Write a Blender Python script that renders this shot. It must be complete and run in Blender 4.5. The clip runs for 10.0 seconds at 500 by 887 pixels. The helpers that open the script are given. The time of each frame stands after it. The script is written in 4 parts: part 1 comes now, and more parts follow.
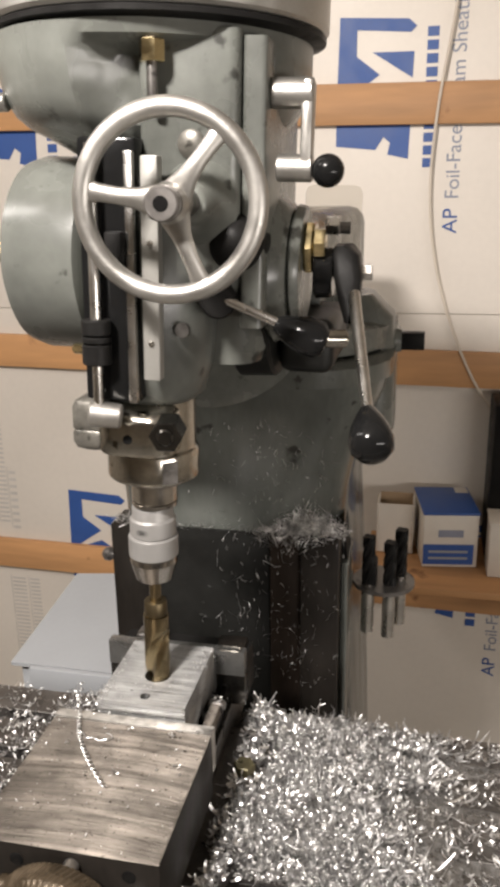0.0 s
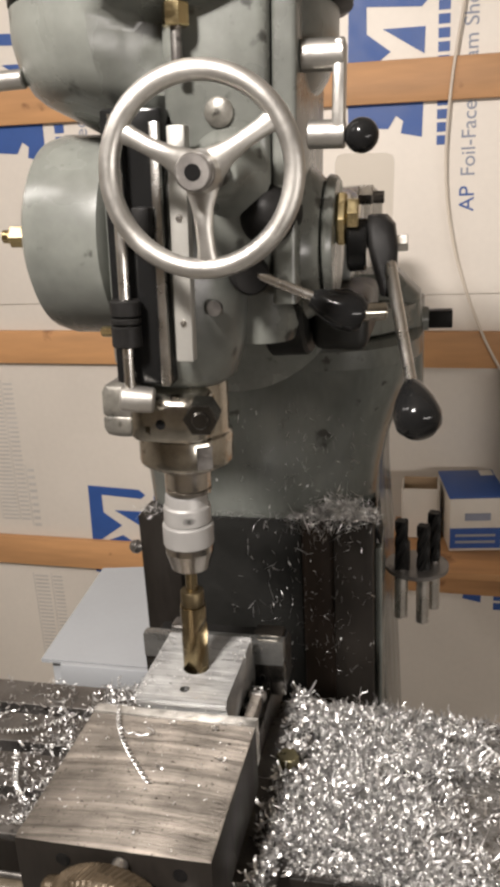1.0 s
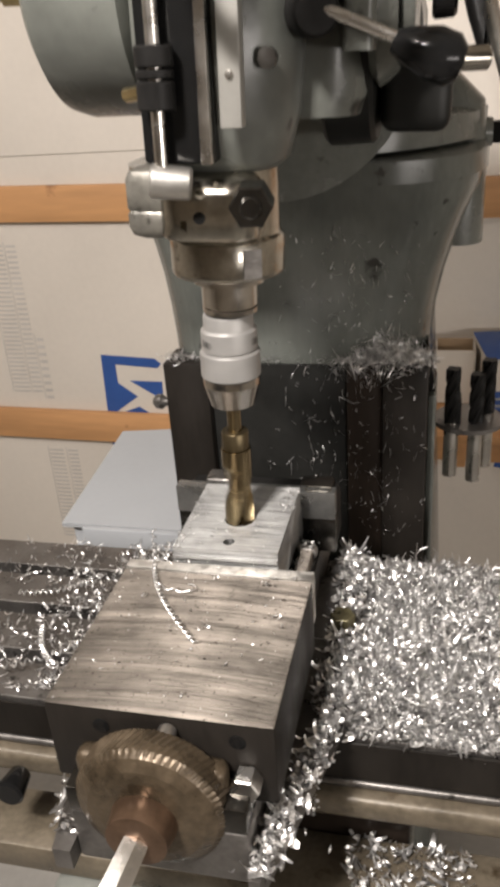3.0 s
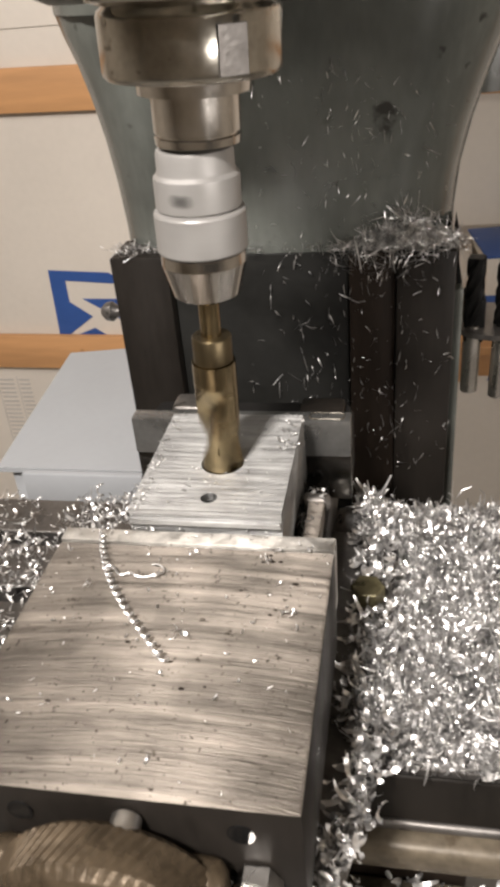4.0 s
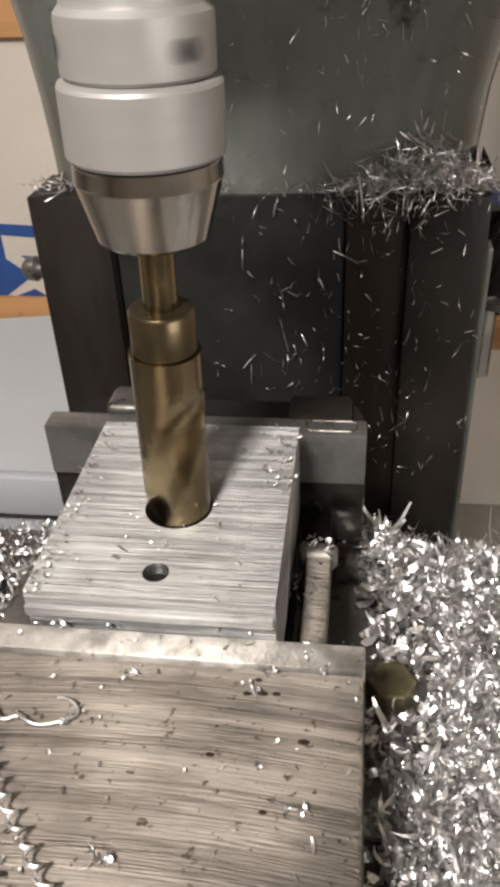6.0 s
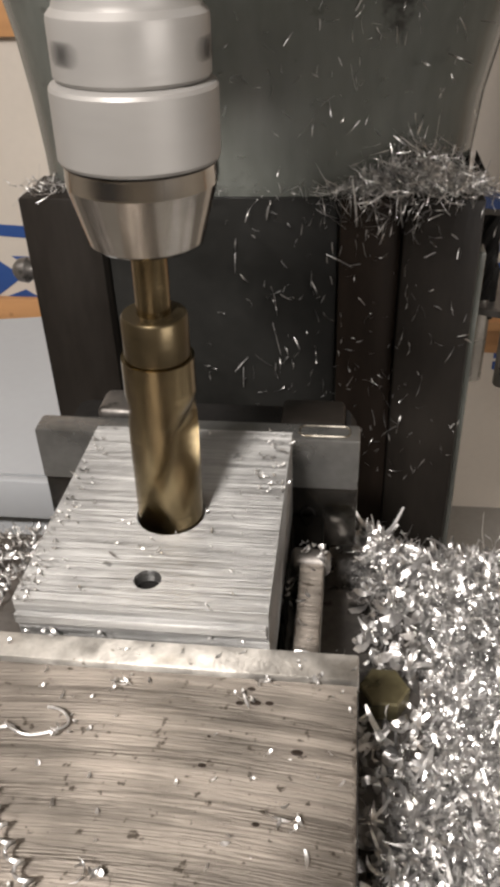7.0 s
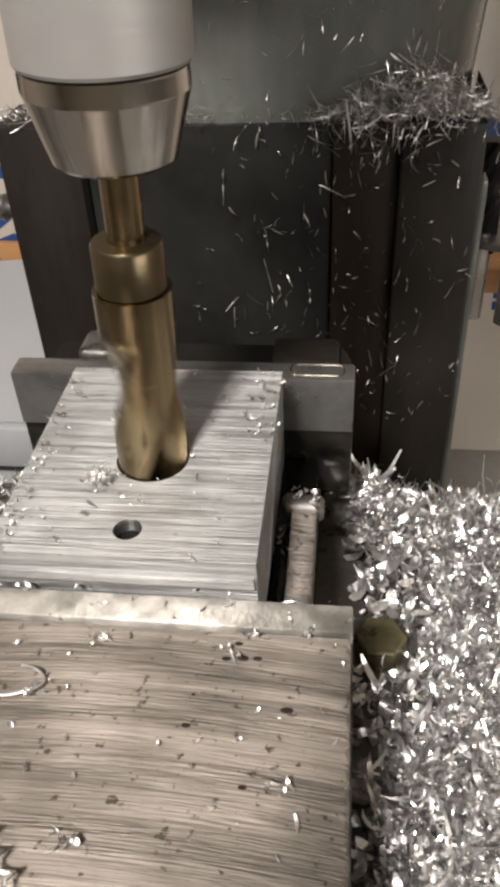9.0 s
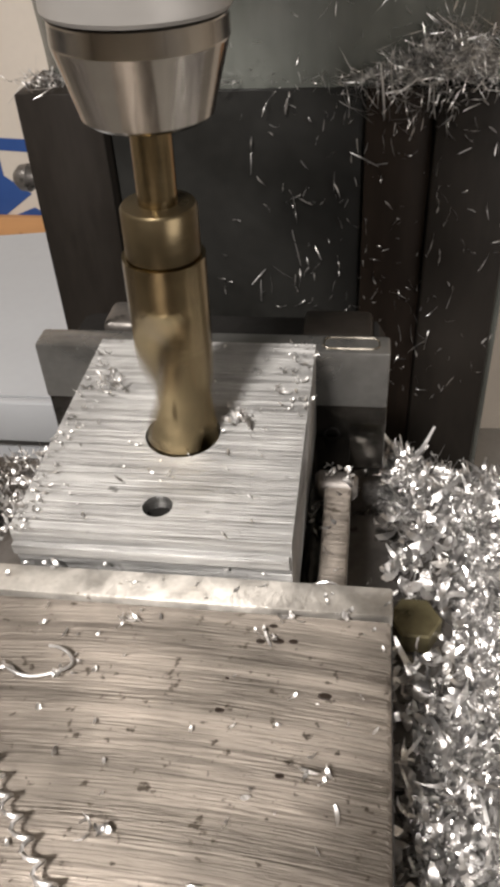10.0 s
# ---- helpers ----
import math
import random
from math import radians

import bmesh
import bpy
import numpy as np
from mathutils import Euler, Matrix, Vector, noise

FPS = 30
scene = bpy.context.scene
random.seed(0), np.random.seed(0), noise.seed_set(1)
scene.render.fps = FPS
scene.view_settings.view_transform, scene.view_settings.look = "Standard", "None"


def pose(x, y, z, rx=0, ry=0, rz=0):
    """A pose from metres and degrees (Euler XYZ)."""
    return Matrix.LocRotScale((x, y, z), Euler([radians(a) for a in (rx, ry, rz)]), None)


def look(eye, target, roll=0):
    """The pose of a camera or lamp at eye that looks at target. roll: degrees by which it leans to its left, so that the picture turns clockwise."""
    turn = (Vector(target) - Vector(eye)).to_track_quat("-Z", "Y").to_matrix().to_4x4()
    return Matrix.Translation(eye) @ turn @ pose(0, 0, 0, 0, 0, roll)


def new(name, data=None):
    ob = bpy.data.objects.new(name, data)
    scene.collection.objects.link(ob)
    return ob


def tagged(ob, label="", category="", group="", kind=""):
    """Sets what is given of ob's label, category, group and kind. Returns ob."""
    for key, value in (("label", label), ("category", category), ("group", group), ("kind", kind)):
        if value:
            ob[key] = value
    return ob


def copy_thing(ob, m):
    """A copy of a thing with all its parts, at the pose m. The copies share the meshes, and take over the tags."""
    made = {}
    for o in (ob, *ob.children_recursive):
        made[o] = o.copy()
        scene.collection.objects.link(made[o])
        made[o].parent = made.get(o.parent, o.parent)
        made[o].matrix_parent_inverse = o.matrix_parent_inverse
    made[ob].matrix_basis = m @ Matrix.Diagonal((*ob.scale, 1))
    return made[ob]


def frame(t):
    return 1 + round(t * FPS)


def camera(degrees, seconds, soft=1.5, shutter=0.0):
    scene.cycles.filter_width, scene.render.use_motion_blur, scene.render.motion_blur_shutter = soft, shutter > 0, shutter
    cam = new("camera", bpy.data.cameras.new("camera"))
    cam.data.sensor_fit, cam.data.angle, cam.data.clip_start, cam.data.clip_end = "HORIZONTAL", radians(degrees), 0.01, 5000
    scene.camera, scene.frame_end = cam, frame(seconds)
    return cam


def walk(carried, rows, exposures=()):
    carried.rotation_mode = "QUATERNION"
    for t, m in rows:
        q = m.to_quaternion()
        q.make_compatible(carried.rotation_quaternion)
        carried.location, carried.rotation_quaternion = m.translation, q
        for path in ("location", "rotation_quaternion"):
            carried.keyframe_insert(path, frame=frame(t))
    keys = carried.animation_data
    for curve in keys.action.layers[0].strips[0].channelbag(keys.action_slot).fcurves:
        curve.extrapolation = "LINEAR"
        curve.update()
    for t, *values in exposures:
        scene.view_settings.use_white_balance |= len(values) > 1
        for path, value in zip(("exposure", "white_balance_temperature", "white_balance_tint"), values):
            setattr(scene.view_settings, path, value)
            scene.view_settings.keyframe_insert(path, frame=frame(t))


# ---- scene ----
cam = camera(34.7, 10.0, soft=4.1, shutter=0.28)
PATH = [
    (0, (0.238, -0.651, 1.572), (-0.168, 1.216, 0.98), -0.9),
    (0.5, (0.237, -0.623, 1.564), (-0.231, 1.225, 0.96), -1.4),
    (1, (0.214, -0.636, 1.557), (-0.222, 1.219, 0.949), -3.1),
    (1.5, (0.205, -0.635, 1.554), (-0.196, 1.219, 0.92), -3.0),
    (2, (0.201, -0.636, 1.55), (-0.206, 1.197, 0.86), -2.9),
    (2.5, (0.187, -0.62, 1.524), (-0.253, 1.174, 0.759), -3.4),
    (2.7, (0.175, -0.601, 1.505), (-0.279, 1.172, 0.699), -3.9),
    (4, (0.103, -0.388, 1.379), (-0.264, 1.277, 0.335), -5.4),
    (4.5, (0.074, -0.319, 1.347), (-0.186, 1.342, 0.264), -4.4),
    (5, (0.075, -0.250, 1.315), (-0.256, 1.383, 0.210), -4.1),
    (5.5, (0.067, -0.234, 1.312), (-0.219, 1.396, 0.188), -3.8),
    (7, (0.063, -0.229, 1.312), (-0.166, 1.41, 0.188), -2.3),
    (7.5, (0.064, -0.229, 1.313), (-0.172, 1.409, 0.19), -2.6),
    (8, (0.061, -0.229, 1.314), (-0.162, 1.405, 0.182), -2.5),
    (8.5, (0.058, -0.218, 1.306), (-0.162, 1.386, 0.132), -3.3),
    (9, (0.065, -0.214, 1.299), (-0.155, 1.346, 0.067), -3.1),
    (9.5, (0.059, -0.209, 1.296), (-0.191, 1.325, 0.037), -3.3),
    (10, (0.059, -0.207, 1.292), (-0.206, 1.312, 0.019), -3.9),
]
walk(cam, [(t, look(eye, target, roll)) for t, eye, target, roll in PATH], exposures=((0, -0.02), (2.5, 0.0), (4, 0.12), (4.5, 0.08), (5.5, 0.02), (7, -0.06), (10, -0.05)))

# ---- light ----
world = bpy.data.worlds.new("room_air")
world.use_nodes = True
world.node_tree.nodes["Background"].inputs[0].default_value = (1.0, 0.93, 0.84, 1)
world.node_tree.nodes["Background"].inputs[1].default_value = 0.05
scene.world = world


def area_lamp(name, at, target, sx, sy, watts, colour):
    data = bpy.data.lights.new(name, "AREA")
    data.shape, data.size, data.size_y, data.energy, data.color = "RECTANGLE", sx, sy, watts, colour
    ob = new(name, data)
    ob.matrix_world = look(at, target)
    return ob


# shop light out of view, placed to match the cutter's shadow
area_lamp("shop_light", (-0.20, -1.0, 2.34), (0.0, 0.1, 1.0), 0.22, 0.12, 51, (1.0, 0.932, 0.884))
# added fill with no known lamp, evens out the wall from the left
area_lamp("shop_light", (-1.25, -0.3, 2.38), (-0.62, 0.9, 0.6), 1.2, 0.16, 13, (1.0, 0.932, 0.884))
# low fill added from the right to lift the lower wall
area_lamp("shop_light", (1.40, -1.0, 1.30), (0.6, 1.2, 0.50), 1.2, 0.16, 13.5, (1.0, 0.932, 0.884))


# ---- materials ----
def mat(name, base, rough=0.5, metal=0.0, var=0.25, scale=40.0, fine=300.0, bump=0.15, rough_var=0.15, stretch=(1, 1, 1), spots=0.0, spot_colour=(0.02, 0.02, 0.02), spot_scale=60.0, random_value=0.0, coat=0.0, arc=0.0, blotch=0.0, blotch_scale=20.0, bands=0.0, band_scale=80.0, aniso=0.0, arc_at=0.01):
    """Principled surface with two scales of variation, optional dark spots and a fine relief."""
    m = bpy.data.materials.new(name)
    m.use_nodes = True
    nt = m.node_tree
    n, lk = nt.nodes, nt.links
    b = n["Principled BSDF"]
    b.inputs["Roughness"].default_value, b.inputs["Metallic"].default_value = rough, metal
    b.inputs["Coat Weight"].default_value = coat
    tc = n.new("ShaderNodeTexCoord")
    mp = n.new("ShaderNodeMapping")
    mp.inputs["Scale"].default_value = stretch
    if arc:
        sx, cx, sq, ad = n.new("ShaderNodeSeparateXYZ"), n.new("ShaderNodeCombineXYZ"), n.new("ShaderNodeMath"), n.new("ShaderNodeMath")
        sh = n.new("ShaderNodeMath")
        sh.inputs[1].default_value = -arc_at
        sq.operation, ad.operation = "MULTIPLY", "MULTIPLY_ADD"
        lk.new(tc.outputs["Object"], sx.inputs[0])
        lk.new(sx.outputs[0], sh.inputs[0])
        lk.new(sh.outputs[0], sq.inputs[0])
        lk.new(sh.outputs[0], sq.inputs[1])
        lk.new(sq.outputs[0], ad.inputs[0])
        ad.inputs[1].default_value = arc
        lk.new(sx.outputs[1], ad.inputs[2])
        for i, o in ((0, sx.outputs[0]), (1, ad.outputs[0]), (2, sx.outputs[2])):
            lk.new(o, cx.inputs[i])
        lk.new(cx.outputs[0], mp.inputs["Vector"])
    else:
        lk.new(tc.outputs["Object"], mp.inputs["Vector"])
    big, small = n.new("ShaderNodeTexNoise"), n.new("ShaderNodeTexNoise")
    big.inputs["Scale"].default_value, small.inputs["Scale"].default_value = scale, fine
    big.inputs["Detail"].default_value = 6
    small.inputs["Detail"].default_value = 3
    lk.new(mp.outputs[0], big.inputs["Vector"])
    lk.new(mp.outputs[0], small.inputs["Vector"])
    mix = n.new("ShaderNodeMath")
    mix.operation = "MULTIPLY_ADD"
    lk.new(small.outputs["Fac"], mix.inputs[0])
    mix.inputs[1].default_value = 0.4
    lk.new(big.outputs["Fac"], mix.inputs[2])
    ramp = n.new("ShaderNodeMapRange")
    ramp.inputs["From Min"].default_value, ramp.inputs["From Max"].default_value = 0.4, 1.0
    ramp.inputs["To Min"].default_value, ramp.inputs["To Max"].default_value = 1 - var, 1 + var
    lk.new(mix.outputs[0], ramp.inputs["Value"])
    col = n.new("ShaderNodeVectorMath")
    col.operation = "SCALE"
    col.inputs[0].default_value = base
    lk.new(ramp.outputs[0], col.inputs["Scale"])
    out = col.outputs[0]
    height = small.outputs["Fac"]
    if bands:
        bd, bm_, c4, hs = n.new("ShaderNodeTexNoise"), n.new("ShaderNodeMapRange"), n.new("ShaderNodeVectorMath"), n.new("ShaderNodeMath")
        bd.inputs["Scale"].default_value, bd.inputs["Detail"].default_value = band_scale, 8
        bd.inputs["Roughness"].default_value = 0.7
        lk.new(mp.outputs[0], bd.inputs["Vector"])
        bm_.inputs["From Min"].default_value, bm_.inputs["From Max"].default_value = 0.33, 0.67
        bm_.inputs["To Min"].default_value, bm_.inputs["To Max"].default_value = 1 - bands, 1 + bands
        lk.new(bd.outputs["Fac"], bm_.inputs["Value"])
        c4.operation = "SCALE"
        lk.new(out, c4.inputs[0])
        lk.new(bm_.outputs[0], c4.inputs["Scale"])
        out = c4.outputs[0]
        hs.operation = "ADD"
        lk.new(bd.outputs["Fac"], hs.inputs[0])
        lk.new(small.outputs["Fac"], hs.inputs[1])
        height = hs.outputs[0]
    if aniso:
        # scratches along x spread the gloss along the depth
        tg = n.new("ShaderNodeTangent")
        tg.direction_type, tg.axis = "RADIAL", "X"
        b.inputs["Anisotropic"].default_value = aniso
        lk.new(tg.outputs[0], b.inputs["Tangent"])
    if blotch:
        bl, br, c3 = n.new("ShaderNodeTexNoise"), n.new("ShaderNodeMapRange"), n.new("ShaderNodeVectorMath")
        bl.inputs["Scale"].default_value, bl.inputs["Detail"].default_value = blotch_scale, 5
        lk.new(tc.outputs["Object"], bl.inputs["Vector"])
        br.inputs["From Min"].default_value, br.inputs["From Max"].default_value = 0.3, 0.7
        br.inputs["To Min"].default_value, br.inputs["To Max"].default_value = 1 - blotch, 1 + blotch * 0.6
        lk.new(bl.outputs["Fac"], br.inputs["Value"])
        c3.operation = "SCALE"
        lk.new(out, c3.inputs[0])
        lk.new(br.outputs[0], c3.inputs["Scale"])
        out = c3.outputs[0]
    if random_value:
        info = n.new("ShaderNodeNewGeometry")
        rr = n.new("ShaderNodeMapRange")
        rr.inputs["To Min"].default_value, rr.inputs["To Max"].default_value = 1 - random_value, 1 + random_value * 0.5
        lk.new(info.outputs["Random Per Island"], rr.inputs["Value"])
        c2 = n.new("ShaderNodeVectorMath")
        c2.operation = "SCALE"
        lk.new(out, c2.inputs[0])
        lk.new(rr.outputs[0], c2.inputs["Scale"])
        out = c2.outputs[0]
    if spots:
        sp = n.new("ShaderNodeTexNoise")
        sp.inputs["Scale"].default_value, sp.inputs["Detail"].default_value = spot_scale, 4
        lk.new(tc.outputs["Object"], sp.inputs["Vector"])
        sr = n.new("ShaderNodeMapRange")
        sr.inputs["From Min"].default_value, sr.inputs["From Max"].default_value = 0.70 - spots * 0.2, 0.74 - spots * 0.1
        lk.new(sp.outputs["Fac"], sr.inputs["Value"])
        mx = n.new("ShaderNodeMix")
        mx.data_type = "RGBA"
        lk.new(sr.outputs[0], mx.inputs["Factor"])
        lk.new(out, mx.inputs["A"])
        mx.inputs["B"].default_value = (*spot_colour, 1)
        out = mx.outputs["Result"]
    lk.new(out, b.inputs["Base Color"])
    rv = n.new("ShaderNodeMapRange")
    rv.inputs["From Min"].default_value, rv.inputs["From Max"].default_value = 0.3, 0.7
    rv.inputs["To Min"].default_value, rv.inputs["To Max"].default_value = max(0.03, rough - rough_var), min(1, rough + rough_var)
    lk.new(big.outputs["Fac"], rv.inputs["Value"])
    lk.new(rv.outputs[0], b.inputs["Roughness"])
    bp = n.new("ShaderNodeBump")
    bp.inputs["Strength"].default_value, bp.inputs["Distance"].default_value = bump, 0.001
    lk.new(height, bp.inputs["Height"])
    lk.new(bp.outputs[0], b.inputs["Normal"])
    return m


M = {
    "paint": mat("grey_green_machine_paint", (0.128, 0.133, 0.119), 0.28, 0, 0.26, 12, 120, 0.12, 0.12, blotch=0.4, blotch_scale=9, spots=0.24, spot_colour=(0.03, 0.03, 0.026), spot_scale=38),
    "paint_dark": mat("oily_dark_paint", (0.012, 0.012, 0.011), 0.45, 0, 0.4, 14, 140, 0.12, 0.15, spots=0.3, spot_colour=(0.012, 0.012, 0.011), spot_scale=30),
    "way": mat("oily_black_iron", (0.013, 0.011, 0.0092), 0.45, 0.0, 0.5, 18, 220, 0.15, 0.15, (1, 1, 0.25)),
    "rust": mat("brown_oil_stain", (0.020, 0.0145, 0.011), 0.5, 0.1, 0.5, 20, 200, 0.15, 0.1, (1, 1, 0.2)),
    "iron": mat("dark_ground_iron", (0.16, 0.15, 0.14), 0.4, 0.8, 0.4, 25, 260, 0.2, 0.15, spots=0.3, spot_colour=(0.03, 0.028, 0.025)),
    "steel": mat("bright_steel", (0.55, 0.53, 0.5), 0.28, 1, 0.2, 30, 300, 0.1, 0.1),
    "vise": mat("ground_vise_steel", (0.190, 0.169, 0.146), 0.47, 0.92, 0.36, 260, 1300, 0.7, 0.12, (0.05, 1.0, 1), arc=0.95, arc_at=0.005, blotch=0.42, blotch_scale=30, spots=0.34, spot_colour=(0.05, 0.042, 0.033), spot_scale=360, bands=0.38, band_scale=170, aniso=0.95),
    "collar": mat("worn_grey_steel", (0.42, 0.395, 0.345), 0.2, 1.0, 0.35, 40, 240, 0.06, 0.08, spots=0.25, spot_colour=(0.10, 0.085, 0.06), spot_scale=90),
    "worn_cast": mat("worn_cast_steel", (0.16, 0.152, 0.132), 0.42, 0.5, 0.5, 50, 260, 0.3, 0.15, spots=0.36, spot_colour=(0.04, 0.036, 0.03), spot_scale=85),
    "tan": mat("greasy_tan_casting", (0.115, 0.095, 0.068), 0.38, 0.2, 0.5, 25, 200, 0.25, 0.15, spots=0.3, spot_colour=(0.05, 0.035, 0.02), spot_scale=40),
    "jaw_dark": mat("oiled_jaw_steel", (0.18, 0.18, 0.173), 0.29, 0.78, 0.3, 40, 260, 0.1, 0.1),
    "black_nut": mat("blackened_polished_nut", (0.07, 0.066, 0.06), 0.16, 0.95, 0.3, 60, 300, 0.08, 0.06),
    "ali": mat("cast_aluminium", (0.45, 0.435, 0.405), 0.42, 0.92, 0.14, 30, 350, 0.15, 0.1),
    "jaw_bright": mat("worn_bright_steel", (0.46, 0.44, 0.405), 0.42, 0.85, 0.25, 90, 700, 0.12, 0.12, spots=0.22, spot_colour=(0.2, 0.18, 0.15), spot_scale=200, blotch=0.3, blotch_scale=40, aniso=0.85),
    # machine paint darkened for the head's shade, with random oil streaks
    "column": mat("shaded_oily_column_paint", (0.096, 0.102, 0.092), 0.19, 0, 0.30, 14, 140, 0.08, 0.06, (1, 1, 0.35), blotch=0.4, blotch_scale=8, spots=0.25, spot_colour=(0.03, 0.03, 0.027), spot_scale=40),
    "scale_white": mat("dull_white_metal", (0.28, 0.272, 0.25), 0.42, 0.3, 0.08, 40, 300, 0.1, 0.08),
    "plate": mat("milled_aluminium", (0.35, 0.35, 0.342), 0.44, 0.88, 0.3, 500, 1500, 0.6, 0.1, (0.03, 1, 1), blotch=0.28, blotch_scale=45, bands=0.20, band_scale=560, aniso=0.85, spots=0.2, spot_colour=(0.14, 0.14, 0.135), spot_scale=90),
    "chip": mat("aluminium_chip", (0.76, 0.75, 0.737), 0.38, 0.92, 0.15, 90, 400, 0.2, 0.12, random_value=0.62),
    # filler under the chips; its dark tone stands for shade between them
    "heap": mat("chip_gap_filler", (0.27, 0.265, 0.257), 0.36, 0.85, 0.6, 160, 500, 0.9, 0.2),
    "nose": mat("turned_steel", (0.50, 0.475, 0.44), 0.14, 1, 0.2, 30, 300, 0.05, 0.08),
    "gold": mat("gold_coated_cutter", (0.30, 0.238, 0.140), 0.22, 1, 0.15, 60, 300, 0.08, 0.08),
    "gold_dark": mat("dull_gold_collar", (0.105, 0.082, 0.047), 0.36, 0.9, 0.2, 60, 300, 0.1, 0.1),
    "chuck_grey": mat("satin_grey_sleeve", (0.27, 0.262, 0.25), 0.45, 0.35, 0.1, 50, 400, 0.12, 0.08),
    "brass": mat("brass_nut", (0.58, 0.47, 0.26), 0.2, 1, 0.2, 50, 300, 0.1, 0.1),
    "copper": mat("copper_bush", (0.15, 0.095, 0.062), 0.36, 0.8, 0.3, 50, 300, 0.1, 0.1),
    "rusty": mat("greasy_brass_ring", (0.075, 0.056, 0.036), 0.30, 0.5, 0.7, 50, 260, 0.4, 0.15),
    "bolt": mat("oily_olive_bolt", (0.17, 0.15, 0.085), 0.35, 0.6, 0.4, 60, 300, 0.2, 0.12),
    "black": mat("glossy_black_plastic", (0.008, 0.008, 0.008), 0.13, 0, 0.2, 30, 200, 0.03, 0.05),
    "black_iron": mat("blackened_steel", (0.013, 0.0125, 0.012), 0.42, 0.1, 0.3, 40, 240, 0.15, 0.1),
    "wood": mat("pine_strip", (0.50, 0.265, 0.115), 0.6, 0, 0.3, 9, 60, 0.25, 0.1, (0.12, 1, 1), spots=0.22, spot_colour=(0.2, 0.085, 0.035), spot_scale=9),
    "board": mat("foil_faced_board", (0.70, 0.645, 0.575), 0.5, 0.1, 0.06, 3, 60, 0.06, 0.08),
    "blue": mat("blue_print", (0.028, 0.085, 0.30), 0.5, 0, 0.1, 20, 200, 0.03, 0.05),
    "print_grey": mat("grey_blue_print", (0.25, 0.27, 0.34), 0.5, 0, 0.1, 20, 200, 0.03, 0.05),
    "print_faint": mat("faint_print", (0.53, 0.50, 0.465), 0.5, 0, 0.1, 20, 200, 0.03, 0.05),
    "white": mat("white_print", (0.66, 0.61, 0.54), 0.5, 0, 0.05, 20, 200, 0.03, 0.05),
    "card": mat("pale_blue_card", (0.31, 0.322, 0.335), 0.6, 0, 0.05, 8, 120, 0.05, 0.05),
    "card_brown": mat("brown_carton", (0.36, 0.25, 0.15), 0.8, 0, 0.12, 20, 200, 0.1, 0.05),
    "cable": mat("cream_cable", (0.62, 0.55, 0.46), 0.5, 0, 0.05, 20, 200, 0.03, 0.05),
    "wall": mat("room_paint", (0.5, 0.46, 0.40), 0.8, 0, 0.08, 2, 40, 0.1, 0.05),
    "concrete": mat("floor_concrete", (0.28, 0.27, 0.25), 0.8, 0, 0.2, 4, 60, 0.2, 0.1),
}
glass = bpy.data.materials.new("clear_plastic")
glass.use_nodes = True
gb = glass.node_tree.nodes["Principled BSDF"]
gb.inputs["Base Color"].default_value = (0.82, 0.81, 0.78, 1)
gb.inputs["Transmission Weight"].default_value, gb.inputs["Roughness"].default_value, gb.inputs["IOR"].default_value = 1.0, 0.08, 1.1
M["clear"] = glass
M["black"].node_tree.nodes["Principled BSDF"].inputs["Specular IOR Level"].default_value = 0.2
for dull in ("way", "paint_dark", "rust", "black_iron"):
    M[dull].node_tree.nodes["Principled BSDF"].inputs["Specular IOR Level"].default_value = 0.16
M["black_iron"].node_tree.nodes["Principled BSDF"].inputs["Specular IOR Level"].default_value = 0.07


# ---- mesh tools ----
def bm_box(bm, x0, x1, y0, y1, z0, z1, bevel=0.0, seg=2, m=None):
    t = bmesh.new()
    bmesh.ops.create_cube(t, size=1)
    bmesh.ops.scale(t, vec=(x1 - x0, y1 - y0, z1 - z0), verts=t.verts)
    if bevel:
        bmesh.ops.bevel(t, geom=t.edges[:], offset=bevel, segments=seg, affect="EDGES", profile=0.5)
    bmesh.ops.translate(t, vec=((x0 + x1) / 2, (y0 + y1) / 2, (z0 + z1) / 2), verts=t.verts)
    return merge(bm, t, m)


def merge(bm, t, m=None):
    if m is not None:
        bmesh.ops.transform(t, matrix=m, verts=t.verts)
    me = bpy.data.meshes.new("tmp")
    t.to_mesh(me)
    t.free()
    bm.from_mesh(me)
    bpy.data.meshes.remove(me)
    return bm


def bm_lathe(bm, prof, n=40, m=None):
    """Turns (radius, height) pairs about z."""
    t = bmesh.new()
    rings = []
    for r, z in prof:
        if r < 1e-6:
            rings.append([t.verts.new((0, 0, z))])
        else:
            rings.append([t.verts.new((r * math.cos(2 * math.pi * k / n), r * math.sin(2 * math.pi * k / n), z)) for k in range(n)])
    for a, b in zip(rings, rings[1:]):
        for k in range(n):
            j = (k + 1) % n
            f = [a[k % len(a)], a[j % len(a)], b[j % len(b)], b[k % len(b)]]
            f = list(dict.fromkeys(f))
            if len(f) > 2:
                t.faces.new(f)
    for ring, flip in ((rings[0], True), (rings[-1], False)):
        if len(ring) > 1:
            t.faces.new(ring[::-1] if flip else ring)
    return merge(bm, t, m)


def along(a, b):
    """Pose with z from a towards b."""
    a, b = Vector(a), Vector(b)
    return Matrix.Translation(a) @ (b - a).to_track_quat("Z", "Y").to_matrix().to_4x4()


